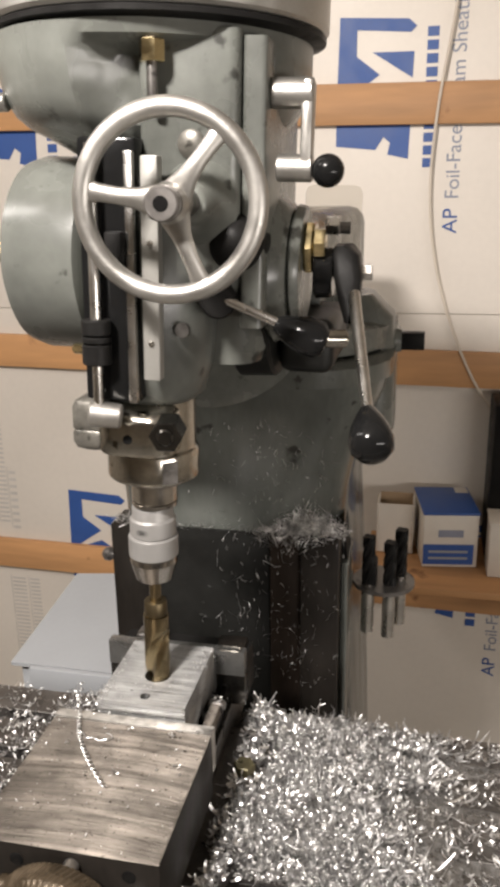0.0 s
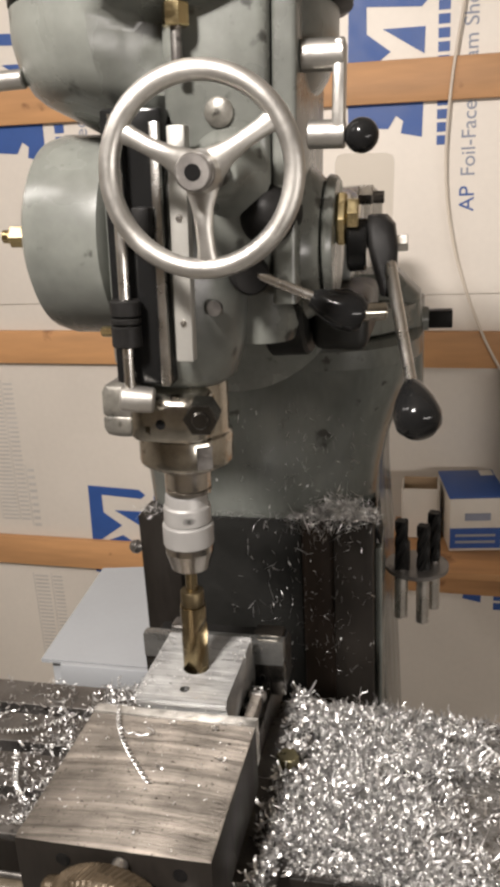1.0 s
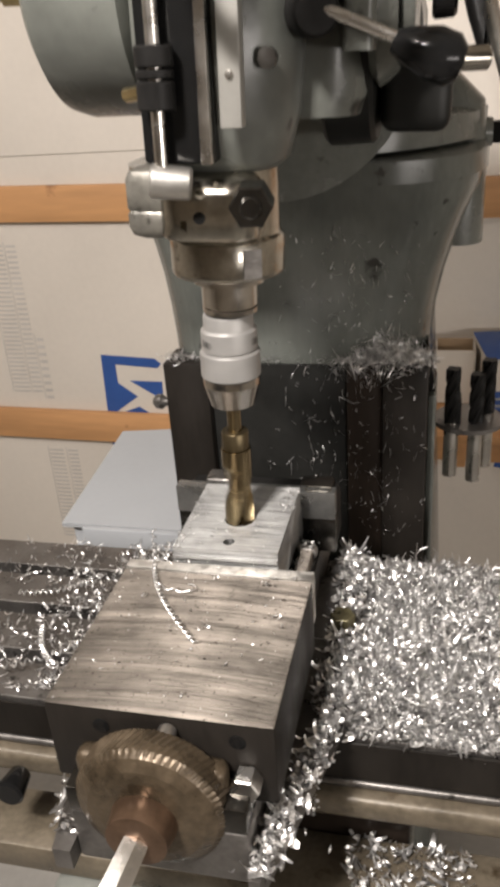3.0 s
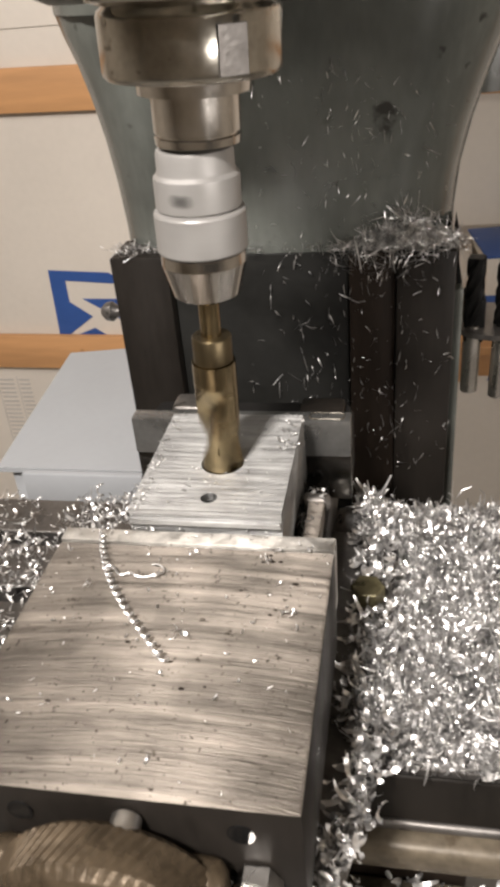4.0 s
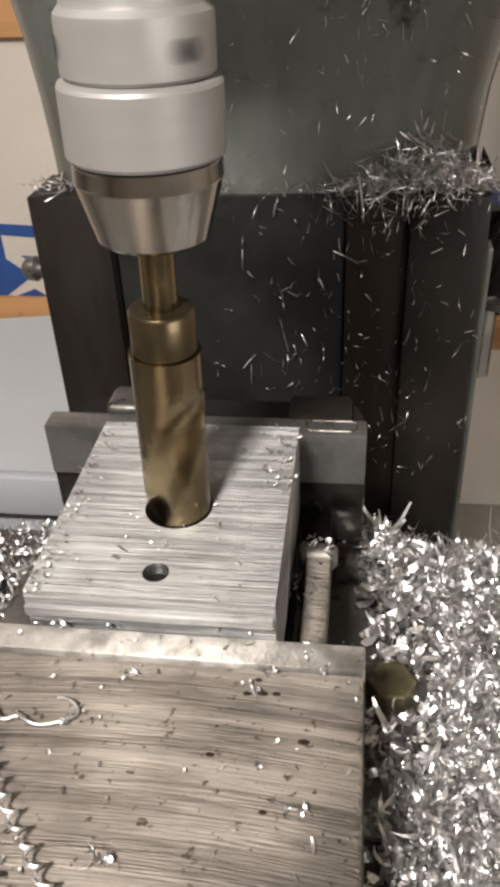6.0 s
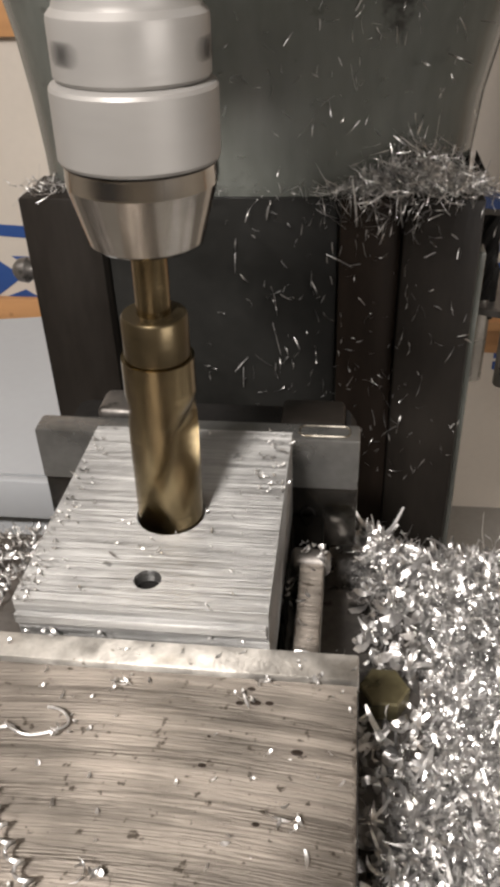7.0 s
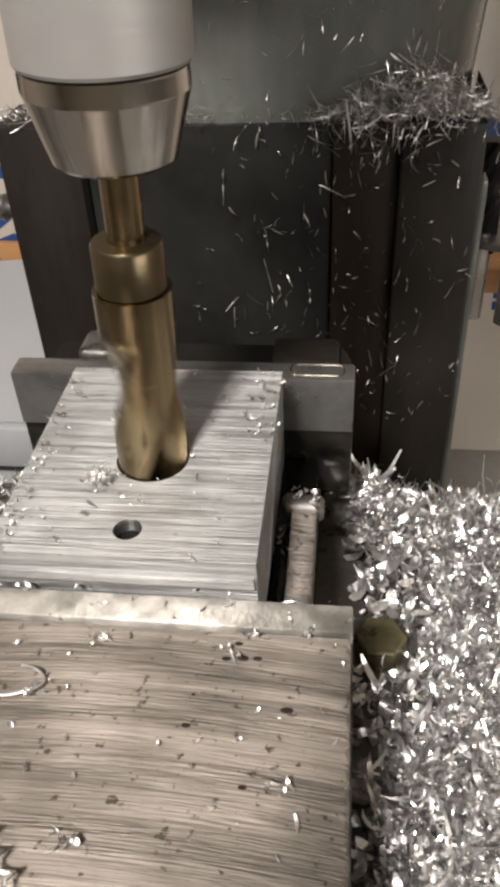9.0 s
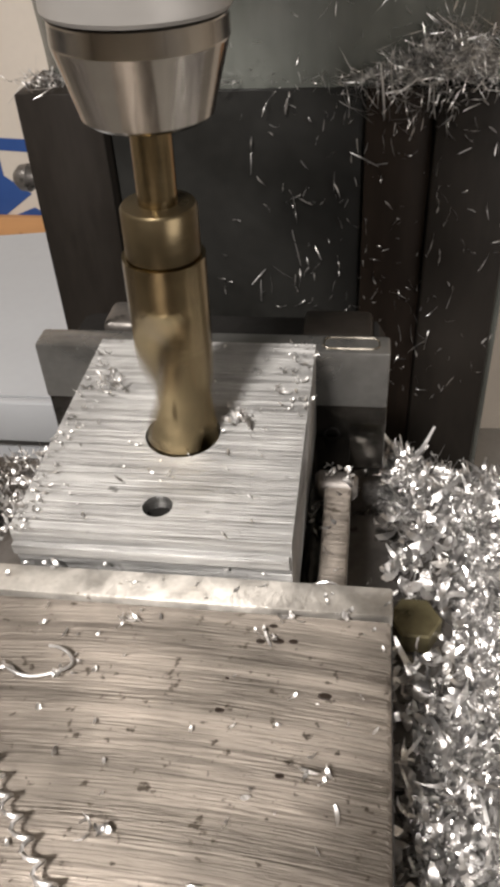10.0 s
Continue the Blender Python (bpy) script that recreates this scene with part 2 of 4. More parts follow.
def bm_rod(bm, a, b, r0, r1=None, n=20, bevel=0.0):
    length = (Vector(b) - Vector(a)).length
    r1 = r0 if r1 is None else r1
    if bevel:
        prof = [(r0 - bevel, 0), (r0, bevel), (r1, length - bevel), (r1 - bevel, length)]
    else:
        prof = [(r0, 0), (r1, length)]
    return bm_lathe(bm, prof, n, along(a, b))


def bm_hex(bm, a, b, r):
    return bm_rod(bm, a, b, r, r, 6, r * 0.08)


def bm_tube(bm, pts, r, n=10, closed=False):
    """A round bar along points."""
    t = bmesh.new()
    pts = [Vector(p) for p in pts]
    rings = []
    up = Vector((0.123, 0.31, 0.94)).normalized()
    for i, p in enumerate(pts):
        if closed:
            d = pts[(i + 1) % len(pts)] - pts[i - 1]
        else:
            d = pts[min(i + 1, len(pts) - 1)] - pts[max(i - 1, 0)]
        d.normalize()
        s = d.cross(up).normalized()
        u = s.cross(d)
        rr = r[i] if isinstance(r, (list, tuple)) else r
        rings.append([t.verts.new(p + rr * (math.cos(2 * math.pi * k / n) * s + math.sin(2 * math.pi * k / n) * u)) for k in range(n)])
    pairs = list(zip(rings, rings[1:])) + ([(rings[-1], rings[0])] if closed else [])
    for a, b in pairs:
        for k in range(n):
            t.faces.new((a[k], a[(k + 1) % n], b[(k + 1) % n], b[k]))
    if not closed:
        t.faces.new(rings[0][::-1])
        t.faces.new(rings[-1])
    return merge(bm, t)


def bm_prism(bm, outline, d, m=None, bevel=0.0):
    """Extrudes an outline in x-z by d along y (from 0 to d)."""
    t = bmesh.new()
    vs = [t.verts.new((x, 0, z)) for x, z in outline]
    f = t.faces.new(vs)
    r = bmesh.ops.extrude_face_region(t, geom=[f])
    bmesh.ops.translate(t, vec=(0, d, 0), verts=[v for v in r["geom"] if isinstance(v, bmesh.types.BMVert)])
    bmesh.ops.recalc_face_normals(t, faces=t.faces)
    if bevel:
        bmesh.ops.bevel(t, geom=t.edges[:], offset=bevel, segments=2, affect="EDGES", profile=0.5)
    return merge(bm, t, m)


def bm_loft(bm, sections, m=None):
    """Skins closed loops of equal length."""
    t = bmesh.new()
    rings = [[t.verts.new(p) for p in s] for s in sections]
    k = len(rings[0])
    for a, b in zip(rings, rings[1:]):
        for i in range(k):
            t.faces.new((a[i], a[(i + 1) % k], b[(i + 1) % k], b[i]))
    t.faces.new(rings[0][::-1])
    t.faces.new(rings[-1])
    bmesh.ops.recalc_face_normals(t, faces=t.faces)
    return merge(bm, t, m)


def rounded(cx, cy, hx, hy, r, z, n=7):
    """A rounded rectangle at height z."""
    out = []
    for sx, sy, a0 in ((1, 1, 0), (-1, 1, 90), (-1, -1, 180), (1, -1, 270)):
        for k in range(n):
            a = radians(a0 + 90 * k / (n - 1))
            out.append((cx + sx * (hx - r) + r * math.cos(a), cy + sy * (hy - r) + r * math.sin(a), z))
    return out


def part(name, bm, material, parent=None, label="", m=None, smooth=40, facets=False):
    """Links a bmesh as one mesh object, under a thing or a part."""
    if m is not None:
        bmesh.ops.transform(bm, matrix=m, verts=bm.verts)
    bmesh.ops.recalc_face_normals(bm, faces=bm.faces)
    for f in bm.faces:
        f.smooth = not facets
    lim = radians(smooth)
    for e in bm.edges:
        if len(e.link_faces) == 2 and e.calc_face_angle(0) > lim:
            e.smooth = False
    me = bpy.data.meshes.new(name)
    bm.to_mesh(me)
    bm.free()
    me.materials.append(M[material])
    ob = new(name, me)
    ob.parent = parent
    if label:
        ob["label"] = label
    return ob


def thing(name, label, category, group="", kind="", at=(0, 0, 0)):
    ob = new(name)
    ob.location = at
    ob.empty_display_size = 0.02
    return tagged(ob, label, category, group, kind)


B = bmesh.new
rng = np.random.default_rng(7)

# ---- room ----
WALL_Y = 1.434
# unseen floor, ceiling and three walls, added to close the room and bounce light
tagged(part("floor", bm_box(B(), -2.6, 2.6, -2.6, 1.6, -0.1, 0), "concrete"), "unseen grey concrete floor added to close the room", "floor", kind="structure")
tagged(part("ceiling", bm_box(B(), -2.6, 2.6, -2.6, 1.6, 2.45, 2.55), "wall"), "unseen pale ceiling added to bounce light", "ceiling", kind="structure")
tagged(part("wall_west", bm_box(B(), -2.7, -2.6, -2.6, 1.6, 0, 2.45), "wall"), "unseen pale wall added to bounce light", "wall", kind="structure")
tagged(part("wall_east", bm_box(B(), 2.6, 2.7, -2.6, 1.6, 0, 2.45), "wall"), "unseen pale wall added to bounce light", "wall", kind="structure")
tagged(part("wall_south", bm_box(B(), -2.6, 2.6, -2.7, -2.6, 0, 2.45), "wall"), "unseen pale wall added to bounce light", "wall", kind="structure")
north = tagged(part("wall_north", bm_box(B(), -2.6, 2.6, WALL_Y + 0.032, WALL_Y + 0.13, 0, 2.45), "wall"), "wall lined with foil-faced insulation boards", "wall", kind="structure")
for x0, x1, z0, z1 in ((-2.55, -0.17 - 1.2, 0.0, 1.2778), (-1.364, 1.07, 0.0, 1.2778), (-2.55, -1.0, 1.279, 2.44), (-0.994, 1.44, 1.279, 2.44), (1.076, 2.55, 0, 1.2778), (1.446, 2.55, 1.279, 2.44)):
    part("insulation_board", bm_box(B(), x0, x1, WALL_Y, WALL_Y + 0.03, z0, z1, 0.001, 1), "board", north, "foil-faced foam insulation board with blue print")


def flat(name, outline, material, parent, label="", y=WALL_Y - 0.0015, d=0.001):
    bm = B()
    bm_prism(bm, outline, d, pose(0, y, 0))
    return part(name, bm, material, parent, label)


def logo(x, z):
    """Blue square mark with pale cut-outs, its lower left corner at x, z - 0.315."""
    w, h = 0.183, 0.315
    P = lambda u, v: (x + u * w, z - v * h)
    flat("print_mark", [P(0.03, 0), P(0.9, 0.03), P(1.0, 0.08), P(0.93, 0.12), P(0.25, 0.09), P(0.25, 0.27), P(0.55, 0.4), P(0.05, 0.6), P(0, 0.6)], "blue", north, "blue printed mark")
    flat("print_mark", [P(0.45, 0.245), P(0.98, 0.25), P(0.97, 0.43)], "blue", north, "blue printed mark")
    flat("print_mark", [P(0.0, 0.62), P(0.55, 0.5), P(0.97, 0.66), P(0.95, 1.0), P(0.68, 0.965), P(0.71, 0.88), P(0.62, 0.84), P(0.52, 0.93), P(0.0, 0.9)], "blue", north, "blue printed mark")


def bars(x, z0, z1, w, n, material, fill=0.72):
    """Upright row of plain bars for unreadable print."""
    step = (z1 - z0) / n
    for k in range(n):
        a = z0 + k * step
        flat("print_bar", [(x, a), (x + w, a), (x + w, a + step * fill), (x, a + step * fill)], material, north)


def words(text, x, z, size, material):
    """Letters that run up the wall."""
    cu = bpy.data.curves.new("print_words", "FONT")
    cu.body, cu.size, cu.extrude = text, size, 0.0004
    tmp = bpy.data.objects.new("tmp_words", cu)
    me = bpy.data.meshes.new_from_object(tmp)
    bpy.data.objects.remove(tmp)
    me.materials.append(M[material])
    ob = new("print_words", me)
    ob.parent = north
    ob.matrix_basis = Matrix.Translation((x, WALL_Y - 0.0012, z)) @ Matrix(((0, -1, 0, 0), (0, 0, -1, 0), (1, 0, 0, 0), (0, 0, 0, 1)))
    return ob


for lx, lz in ((0.012, 1.966), (-0.956, 1.966), (-0.78, 0.739), (0.188, 0.739)):
    logo(lx, lz)
    bars(lx + 0.208, lz - 0.335, lz - 0.02, 0.026, 11, "blue")
    words("AP", lx + 0.297, lz - 0.49, 0.05, "blue")
    words("Foil-Faced Foam Sheathing", lx + 0.297, lz - 0.41, 0.047, "print_grey")
# faint print columns on the lower boards
for bx, bz0, bz1, bn, bw in ((-1.065, 0.62, 1.06, 34, 0.05), (-1.005, 0.62, 1.06, 30, 0.03), (-0.965, 0.60, 0.80, 9, 0.022), (-0.93, 0.12, 0.44, 24, 0.032), (-0.99, 0.12, 0.44, 24, 0.045)):
    bars(bx, bz0, bz1, bw, bn, "print_faint", 0.42)
    flat("print_rule", [(bx - 0.006, bz0), (bx - 0.0035, bz0), (bx - 0.0035, bz1), (bx - 0.006, bz1)], "print_faint", north)

for z0 in (0.462, 1.1, 1.73):
    strip = part("trim_strip", bm_box(B(), -2.55, 2.55, WALL_Y - 0.022, WALL_Y - 0.002, z0, z0 + 0.092, 0.002, 2), "wood", None, "", pose(0, 0, z0, 0, 0.9, 0) @ pose(0, 0, -z0))
    tagged(strip, "orange-brown pine furring strip nailed across the boards", "strip", "furring strips", "structure")

cable_pts = [Vector(p) for p in ((0.287, 0, 2.1), (0.282, 0, 1.98), (0.25, 0, 1.75), (0.243, 0, 1.55), (0.275, 0, 1.36), (0.345, 0, 1.17), (0.425, 0, 1.04), (0.52, 0, 0.96), (0.62, 0, 0.92))]
smooth_pts = []
for i in range(len(cable_pts) - 1):
    p0, p1, p2, p3 = cable_pts[max(i - 1, 0)], cable_pts[i], cable_pts[i + 1], cable_pts[min(i + 2, len(cable_pts) - 1)]
    for k in range(6):
        u = k / 6
        smooth_pts.append(0.5 * (2 * p1 + (p2 - p0) * u + (2 * p0 - 5 * p1 + 4 * p2 - p3) * u * u + (3 * p1 - p0 - 3 * p2 + p3) * u ** 3))
cable = part("hanging_cable", bm_tube(B(), [(p.x, WALL_Y - 0.03, p.z) for p in smooth_pts], 0.0035, 8), "cable")
tagged(cable, "thin cream cable hanging loosely down the boarded wall", "cable")

# ---- shelf corner with boxes ----
shelf = thing("shelf", "narrow wooden shelf fixed to the boarded wall", "shelf")
part("board", bm_box(B(), 0.13, 0.9, 1.08, 1.40, 0.672, 0.69, 0.002), "wood", shelf)
part("bracket", bm_box(B(), 0.5, 0.53, 1.2, 1.41, 0.55, 0.671, 0.003), "wood", shelf)
part("bracket", bm_box(B(), 0.2, 0.23, 1.2, 1.41, 0.55, 0.671, 0.003), "wood", shelf)
bx = thing("tool_box_carton", "white and blue cardboard box with its lid on", "box")
BOX_TURN = pose(0.266, 1.19, 0, 0, 0, 8) @ pose(-0.264, -1.18, 0)
part("carton_body", bm_box(B(), 0.264, 0.396, 1.18, 1.36, 0.692, 0.828, 0.002), "white", bx, "", BOX_TURN)
part("lid", bm_box(B(), 0.262, 0.398, 1.179, 1.362, 0.8285, 0.834, 0.001), "blue", bx, "blue card lid", BOX_TURN)
part("lid_label", bm_box(B(), 0.362, 0.394, 1.32, 1.358, 0.8342, 0.8348), "white", bx, "", BOX_TURN)
part("print_panel", bm_box(B(), 0.265, 0.386, 1.1775, 1.1795, 0.700, 0.752), "blue", bx, "", BOX_TURN)
for bar_z in (0.717, 0.734):
    part("print_bar", bm_box(B(), 0.278, 0.372, 1.1765, 1.1774, bar_z - 0.003, bar_z + 0.003), "card", bx, "", BOX_TURN)
part("print_panel", bm_box(B(), 0.30, 0.36, 1.1775, 1.1795, 0.772, 0.790), "print_grey", bx, "", BOX_TURN)
low = thing("low_carton", "low plain pale carton beside the blue box on the shelf", "box")
part("carton_body", bm_box(B(), 0.418, 0.56, 1.16, 1.25, 0.692, 0.826, 0.003), "white", low)
part("lid", bm_box(B(), 0.416, 0.562, 1.158, 1.252, 0.8265, 0.832, 0.001), "white", low)
oc = thing("open_carton", "open pale carton standing on the shelf", "box")
for nm, a in (("side_panel", (0.15, 0.154, 1.26, 1.34, 0.692, 0.822)), ("side_panel", (0.238, 0.242, 1.26, 1.34, 0.692, 0.822)), ("front_panel", (0.1545, 0.2375, 1.26, 1.264, 0.692, 0.824)), ("back_panel", (0.1545, 0.2375, 1.336, 1.34, 0.692, 0.828)), ("base_panel", (0.1545, 0.2375, 1.2645, 1.3355, 0.692, 0.696))):
    part(nm, bm_box(B(), *a, 0.0008, 1), "card_brown" if nm == "back_panel" else "white", oc)
bk = thing("black_case", "black plastic case standing on the shelf", "case")
part("case_body", bm_box(B(), 0.418, 0.60, 1.262, 1.40, 0.692, 1.09, 0.008), "black_iron", bk)

# ---- pale carton behind the table ----
cb = thing("pale_carton", "pale blue-grey carton with a folded lid standing behind the mill table", "box")
part("carton_body", bm_box(B(), -0.325, -0.175, 0.30, 0.59, 0.0, 0.909, 0.003), "card", cb)
part("lid", bm_loft(B(), [[(-0.335, 0.29, 0.910), (-0.165, 0.29, 0.910), (-0.185, 0.60, 0.916), (-0.352, 0.57, 0.916)], [(-0.335, 0.29, 0.916), (-0.165, 0.29, 0.916), (-0.185, 0.60, 0.922), (-0.352, 0.57, 0.922)]]), "card", cb)
part("lid_flap", bm_box(B(), -0.302, -0.165, 0.280, 0.289, 0.875, 0.9155, 0.002), "card", cb)

# ---- milling machine ----
HEAD = pose(0, 0, 1.12, 0, 2.0, 0)  # the head leans a little to the right
mill = thing("milling_machine", "grey-green knee milling machine with an oily black column front", "milling machine")
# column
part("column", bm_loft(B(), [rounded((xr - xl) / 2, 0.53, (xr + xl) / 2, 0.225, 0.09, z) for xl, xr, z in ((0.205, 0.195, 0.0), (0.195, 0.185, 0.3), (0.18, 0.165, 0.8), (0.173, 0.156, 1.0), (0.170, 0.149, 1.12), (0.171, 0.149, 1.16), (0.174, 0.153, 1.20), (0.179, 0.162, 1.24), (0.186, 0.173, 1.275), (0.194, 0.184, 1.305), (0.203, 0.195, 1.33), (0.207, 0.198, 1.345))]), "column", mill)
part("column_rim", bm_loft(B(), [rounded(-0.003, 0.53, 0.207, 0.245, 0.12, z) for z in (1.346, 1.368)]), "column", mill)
for x0, x1, nm in ((-0.162, -0.108, "way"), (0.098, 0.148, "way")):
    part(nm, bm_box(B(), x0, x1, 0.29, 0.345, 0.55, 1.15, 0.0015), "way", mill, "oily black slideway")
part("way_panel", bm_box(B(), -0.107, 0.055, 0.302, 0.34, 0.55, 1.147, 0.001), "paint_dark", mill)
part("way_strip", bm_box(B(), 0.056, 0.097, 0.298, 0.34, 0.55, 1.148, 0.001), "rust", mill, "brown oil-stained iron strip")
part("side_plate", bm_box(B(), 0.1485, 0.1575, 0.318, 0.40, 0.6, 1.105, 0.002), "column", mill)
part("side_gib", bm_prism(B(), [(0.1490, 1.106), (0.1560, 1.106), (0.1530, 1.125), (0.1508, 1.158), (0.1490, 1.130)], 0.05, pose(0, 0.33, 0)), "black_iron", mill, "dark tapered gib end")
part("gib_screw", bm_lathe(B(), [(0, 0.012), (0.005, 0.0115), (0.0095, 0.007), (0.0105, 0), (0.006, -0.006), (0.006, -0.03)], 20, along((-0.197, 0.365, 1.068), (-0.3, 0.365, 1.068))), "iron", mill, "round steel screw head")
# turret and ram
part("turret", bm_lathe(B(), [(0.20, 1.369), (0.205, 1.372), (0.205, 1.40), (0.19, 1.405)], 48, pose(0, 0.52, 0)), "paint", mill)
part("ram", bm_box(B(), -0.10, 0.12, 0.2, 1.0, 1.402, 1.55, 0.03, 3), "paint", mill)
bm = B()
bm_loft(bm, [rounded(0.13, 0.5, 0.075, 0.06, 0.03, z) for z in (1.25, 1.35)] + [rounded(0.13, 0.5, 0.07, 0.055, 0.03, 1.41), rounded(0.12, 0.5, 0.05, 0.05, 0.03, 1.44)])
part("turret_lobe", bm, "paint", mill)
part("pinion_boss", bm_rod(B(), (0.187, 0.5, 1.372), (0.211, 0.5, 1.372), 0.02, 0.016), "paint", mill)
part("pinion_shaft", bm_box(B(), 0.2105, 0.243, 0.488, 0.512, 1.360, 1.384, 0.002), "black_iron", mill, "black square shaft end")

# head, in the head's own space: z = 0 is the cutter's tip
part("quill_housing", bm_lathe(B(), [(0.036, 0.285), (0.046, 0.293), (0.053, 0.32), (0.056, 0.36), (0.056, 0.44), (0.05, 0.45)], 48), "paint", mill, "", HEAD)
bm = B()
bm_loft(bm, [rounded(0.02, 0.085, hx, 0.075, 0.03, z) for hx, z in ((0.068, 0.315), (0.075, 0.33), (0.078, 0.5), (0.074, 0.56))])
part("head_casting", bm, "paint", mill, "", HEAD)
bm = B()
bm_loft(bm, [rounded(0.0445, 0.005, 0.0385, 0.047 - d, 0.008, z) for d, z in ((0.02, 0.375), (0.006, 0.395), (0.0, 0.42), (0.0, 0.569))])
part("gear_cover", bm, "paint", mill, "", HEAD)
bm = B()
bm_loft(bm, [[(x + (y - 0.06) * 0.0, y, z) for x, y, z in rounded(0.0925, 0.045, 0.009, 0.078, 0.004, z)] for k, z in enumerate((0.355, 0.36, 0.55, 0.565))])
part("side_flange", bm, "paint", mill, "", HEAD)
part("side_flange", bm_rod(B(), (0.095, 0.05, 0.393), (0.1135, 0.05, 0.393), 0.062, 0.058, 40, 0.006), "paint", mill, "", HEAD)
part("side_flange", bm_rod(B(), (0.1145, 0.055, 0.397), (0.1235, 0.055, 0.397), 0.052, 0.051, 40, 0.002), "paint", mill, "", HEAD)
part("worm_housing", bm_rod(B(), (0.06, 0.10, 0.37), (0.097, 0.10, 0.37), 0.082, 0.08, 40, 0.003), "paint_dark", mill, "", HEAD)
# swivel between head and ram
part("swivel", bm_lathe(B(), [(0.11, 0), (0.125, 0.004), (0.125, 0.05), (0.10, 0.055)], 48, along((0.0, 0.15, 0.36), (0.0, 0.3, 0.36))), "paint", mill, "", HEAD)
# flared pulley housing
bm = bm_lathe(B(), [(0.05, 0.47), (0.06, 0.480), (0.082, 0.492), (0.108, 0.505), (0.118, 0.513), (0.124, 0.522), (0.128, 0.533), (0.131, 0.545), (0.132, 0.552), (0.132, 0.558), (0.132, 0.563), (0.132, 0.572)], 96)
for v in bm.verts:
    ang = math.degrees(math.atan2(v.co.y, v.co.x))
    w = max(0.0, 1 - (abs(ang + 66) / 34) ** 4)
    h = min(1.0, max(0.0, (v.co.z - 0.487) / 0.03)) * min(1.0, max(0.0, (0.564 - v.co.z) / 0.008))
    v.co.x, v.co.y = v.co.x * (1 - 0.27 * w * h), v.co.y * (1 - 0.27 * w * h)
part("pulley_housing", bm, "paint", mill, "", HEAD @ pose(-0.012, 0.062, 0))
part("belt_guard_rim", bm_lathe(B(), [(0.128, 0.5725), (0.137, 0.575), (0.137, 0.579), (0.134, 0.580)], 56, pose(-0.006, 0.06, 0)), "black_iron", mill, "dark rubber joint", HEAD)
part("belt_guard", bm_lathe(B(), [(0.136, 0.5802), (0.139, 0.583), (0.139, 0.68), (0.13, 0.69)], 56, pose(-0.006, 0.06, 0)), "ali", mill, "bare grey metal belt guard", HEAD)
bm = B()
t = bmesh.new()
for r, zz in ((0.1395, 0.588), (0.1395, 0.625), (0.1412, 0.625), (0.1412, 0.588)):
    for k in range(13):
        a = radians(-112 + 44 * k / 12)
        t.verts.new((-0.006 + r * math.cos(a), 0.06 + r * math.sin(a), zz))
t.verts.ensure_lookup_table()
for q in range(4):
    for k in range(12):
        t.faces.new([t.verts[i] for i in (q * 13 + k, q * 13 + k + 1, ((q + 1) % 4) * 13 + k + 1, ((q + 1) % 4) * 13 + k)])
merge(bm, t)
part("name_plate", bm, "steel", mill, "chrome maker's plate with a blue panel", HEAD)
part("oiler_stem", bm_rod(B(), (0.022, -0.054, 0.515), (0.022, -0.054, 0.568), 0.004), "iron", mill, "", HEAD)
part("oiler_nut", bm_hex(B(), (0.022, -0.054, 0.545), (0.022, -0.054, 0.560), 0.0095), "brass", mill, "brass hex nut", HEAD)
part("cover_plug", bm_lathe(B(), [(0.0, 0.0035), (0.0085, 0.003), (0.0105, 0.0015), (0.0105, -0.004)], 24, along((0.048, -0.0425, 0.491), (0.048, -0.2, 0.491))), "worn_cast", mill, "round grey metal plug", HEAD)
# front slot, depth stop
part("slot_block", bm_box(B(), -0.036, 0.010, -0.061, -0.03, 0.295, 0.495, 0.003), "black", mill, "", HEAD)
part("slot_rail", bm_box(B(), 0.002, 0.009, -0.065, -0.05, 0.295, 0.485, 0.001), "steel", mill, "", HEAD)
part("depth_scale", bm_box(B(), 0.0165, 0.030, -0.070, -0.058, 0.316, 0.482, 0.0015), "scale_white", mill, "bare aluminium depth scale bar", HEAD)
for z in (0.345, 0.42):
    part("scale_screw", bm_lathe(B(), [(0, 0.0018), (0.002, 0.0015), (0.0028, 0)], 14, along((0.0235, -0.07, z), (0.0235, -0.2, z))), "steel", mill, "", HEAD)
part("stop_screw", bm_rod(B(), (-0.021, -0.071, 0.285), (-0.021, -0.071, 0.49), 0.0042), "steel", mill, "polished stop screw", HEAD)
for z0, z1 in ((0.327, 0.343), (0.344, 0.349), (0.350, 0.362)):
    part("stop_nut", bm_rod(B(), (-0.021, -0.071, z0), (-0.021, -0.071, z1), 0.0115, None, 28, 0.001), "black_iron", mill, "black knurled stop nut", HEAD)
part("stop_bracket", bm_box(B(), -0.012, 0.002, -0.073, -0.055, 0.40, 0.428, 0.002), "black_iron", mill, "", HEAD)
part("stop_bracket", bm_rod(B(), (-0.006, -0.0745, 0.407), (-0.006, -0.072, 0.407), 0.004), "iron", mill, "", HEAD)
part("copper_pin", bm_rod(B(), (-0.045, -0.055, 0.335), (-0.03, -0.065, 0.337), 0.0045), "brass", mill, "", HEAD)
# quill clamp collar
bm = B()
bm_lathe(bm, [(0.034, 0.2135), (0.0395, 0.2140), (0.0408, 0.2155), (0.0412, 0.2175), (0.0412, 0.2390), (0.0402, 0.2412), (0.0385, 0.2425), (0.0380, 0.2440), (0.0375, 0.286)], 64)
part("quill_collar", bm, "collar", mill, "worn steel quill collar", HEAD)
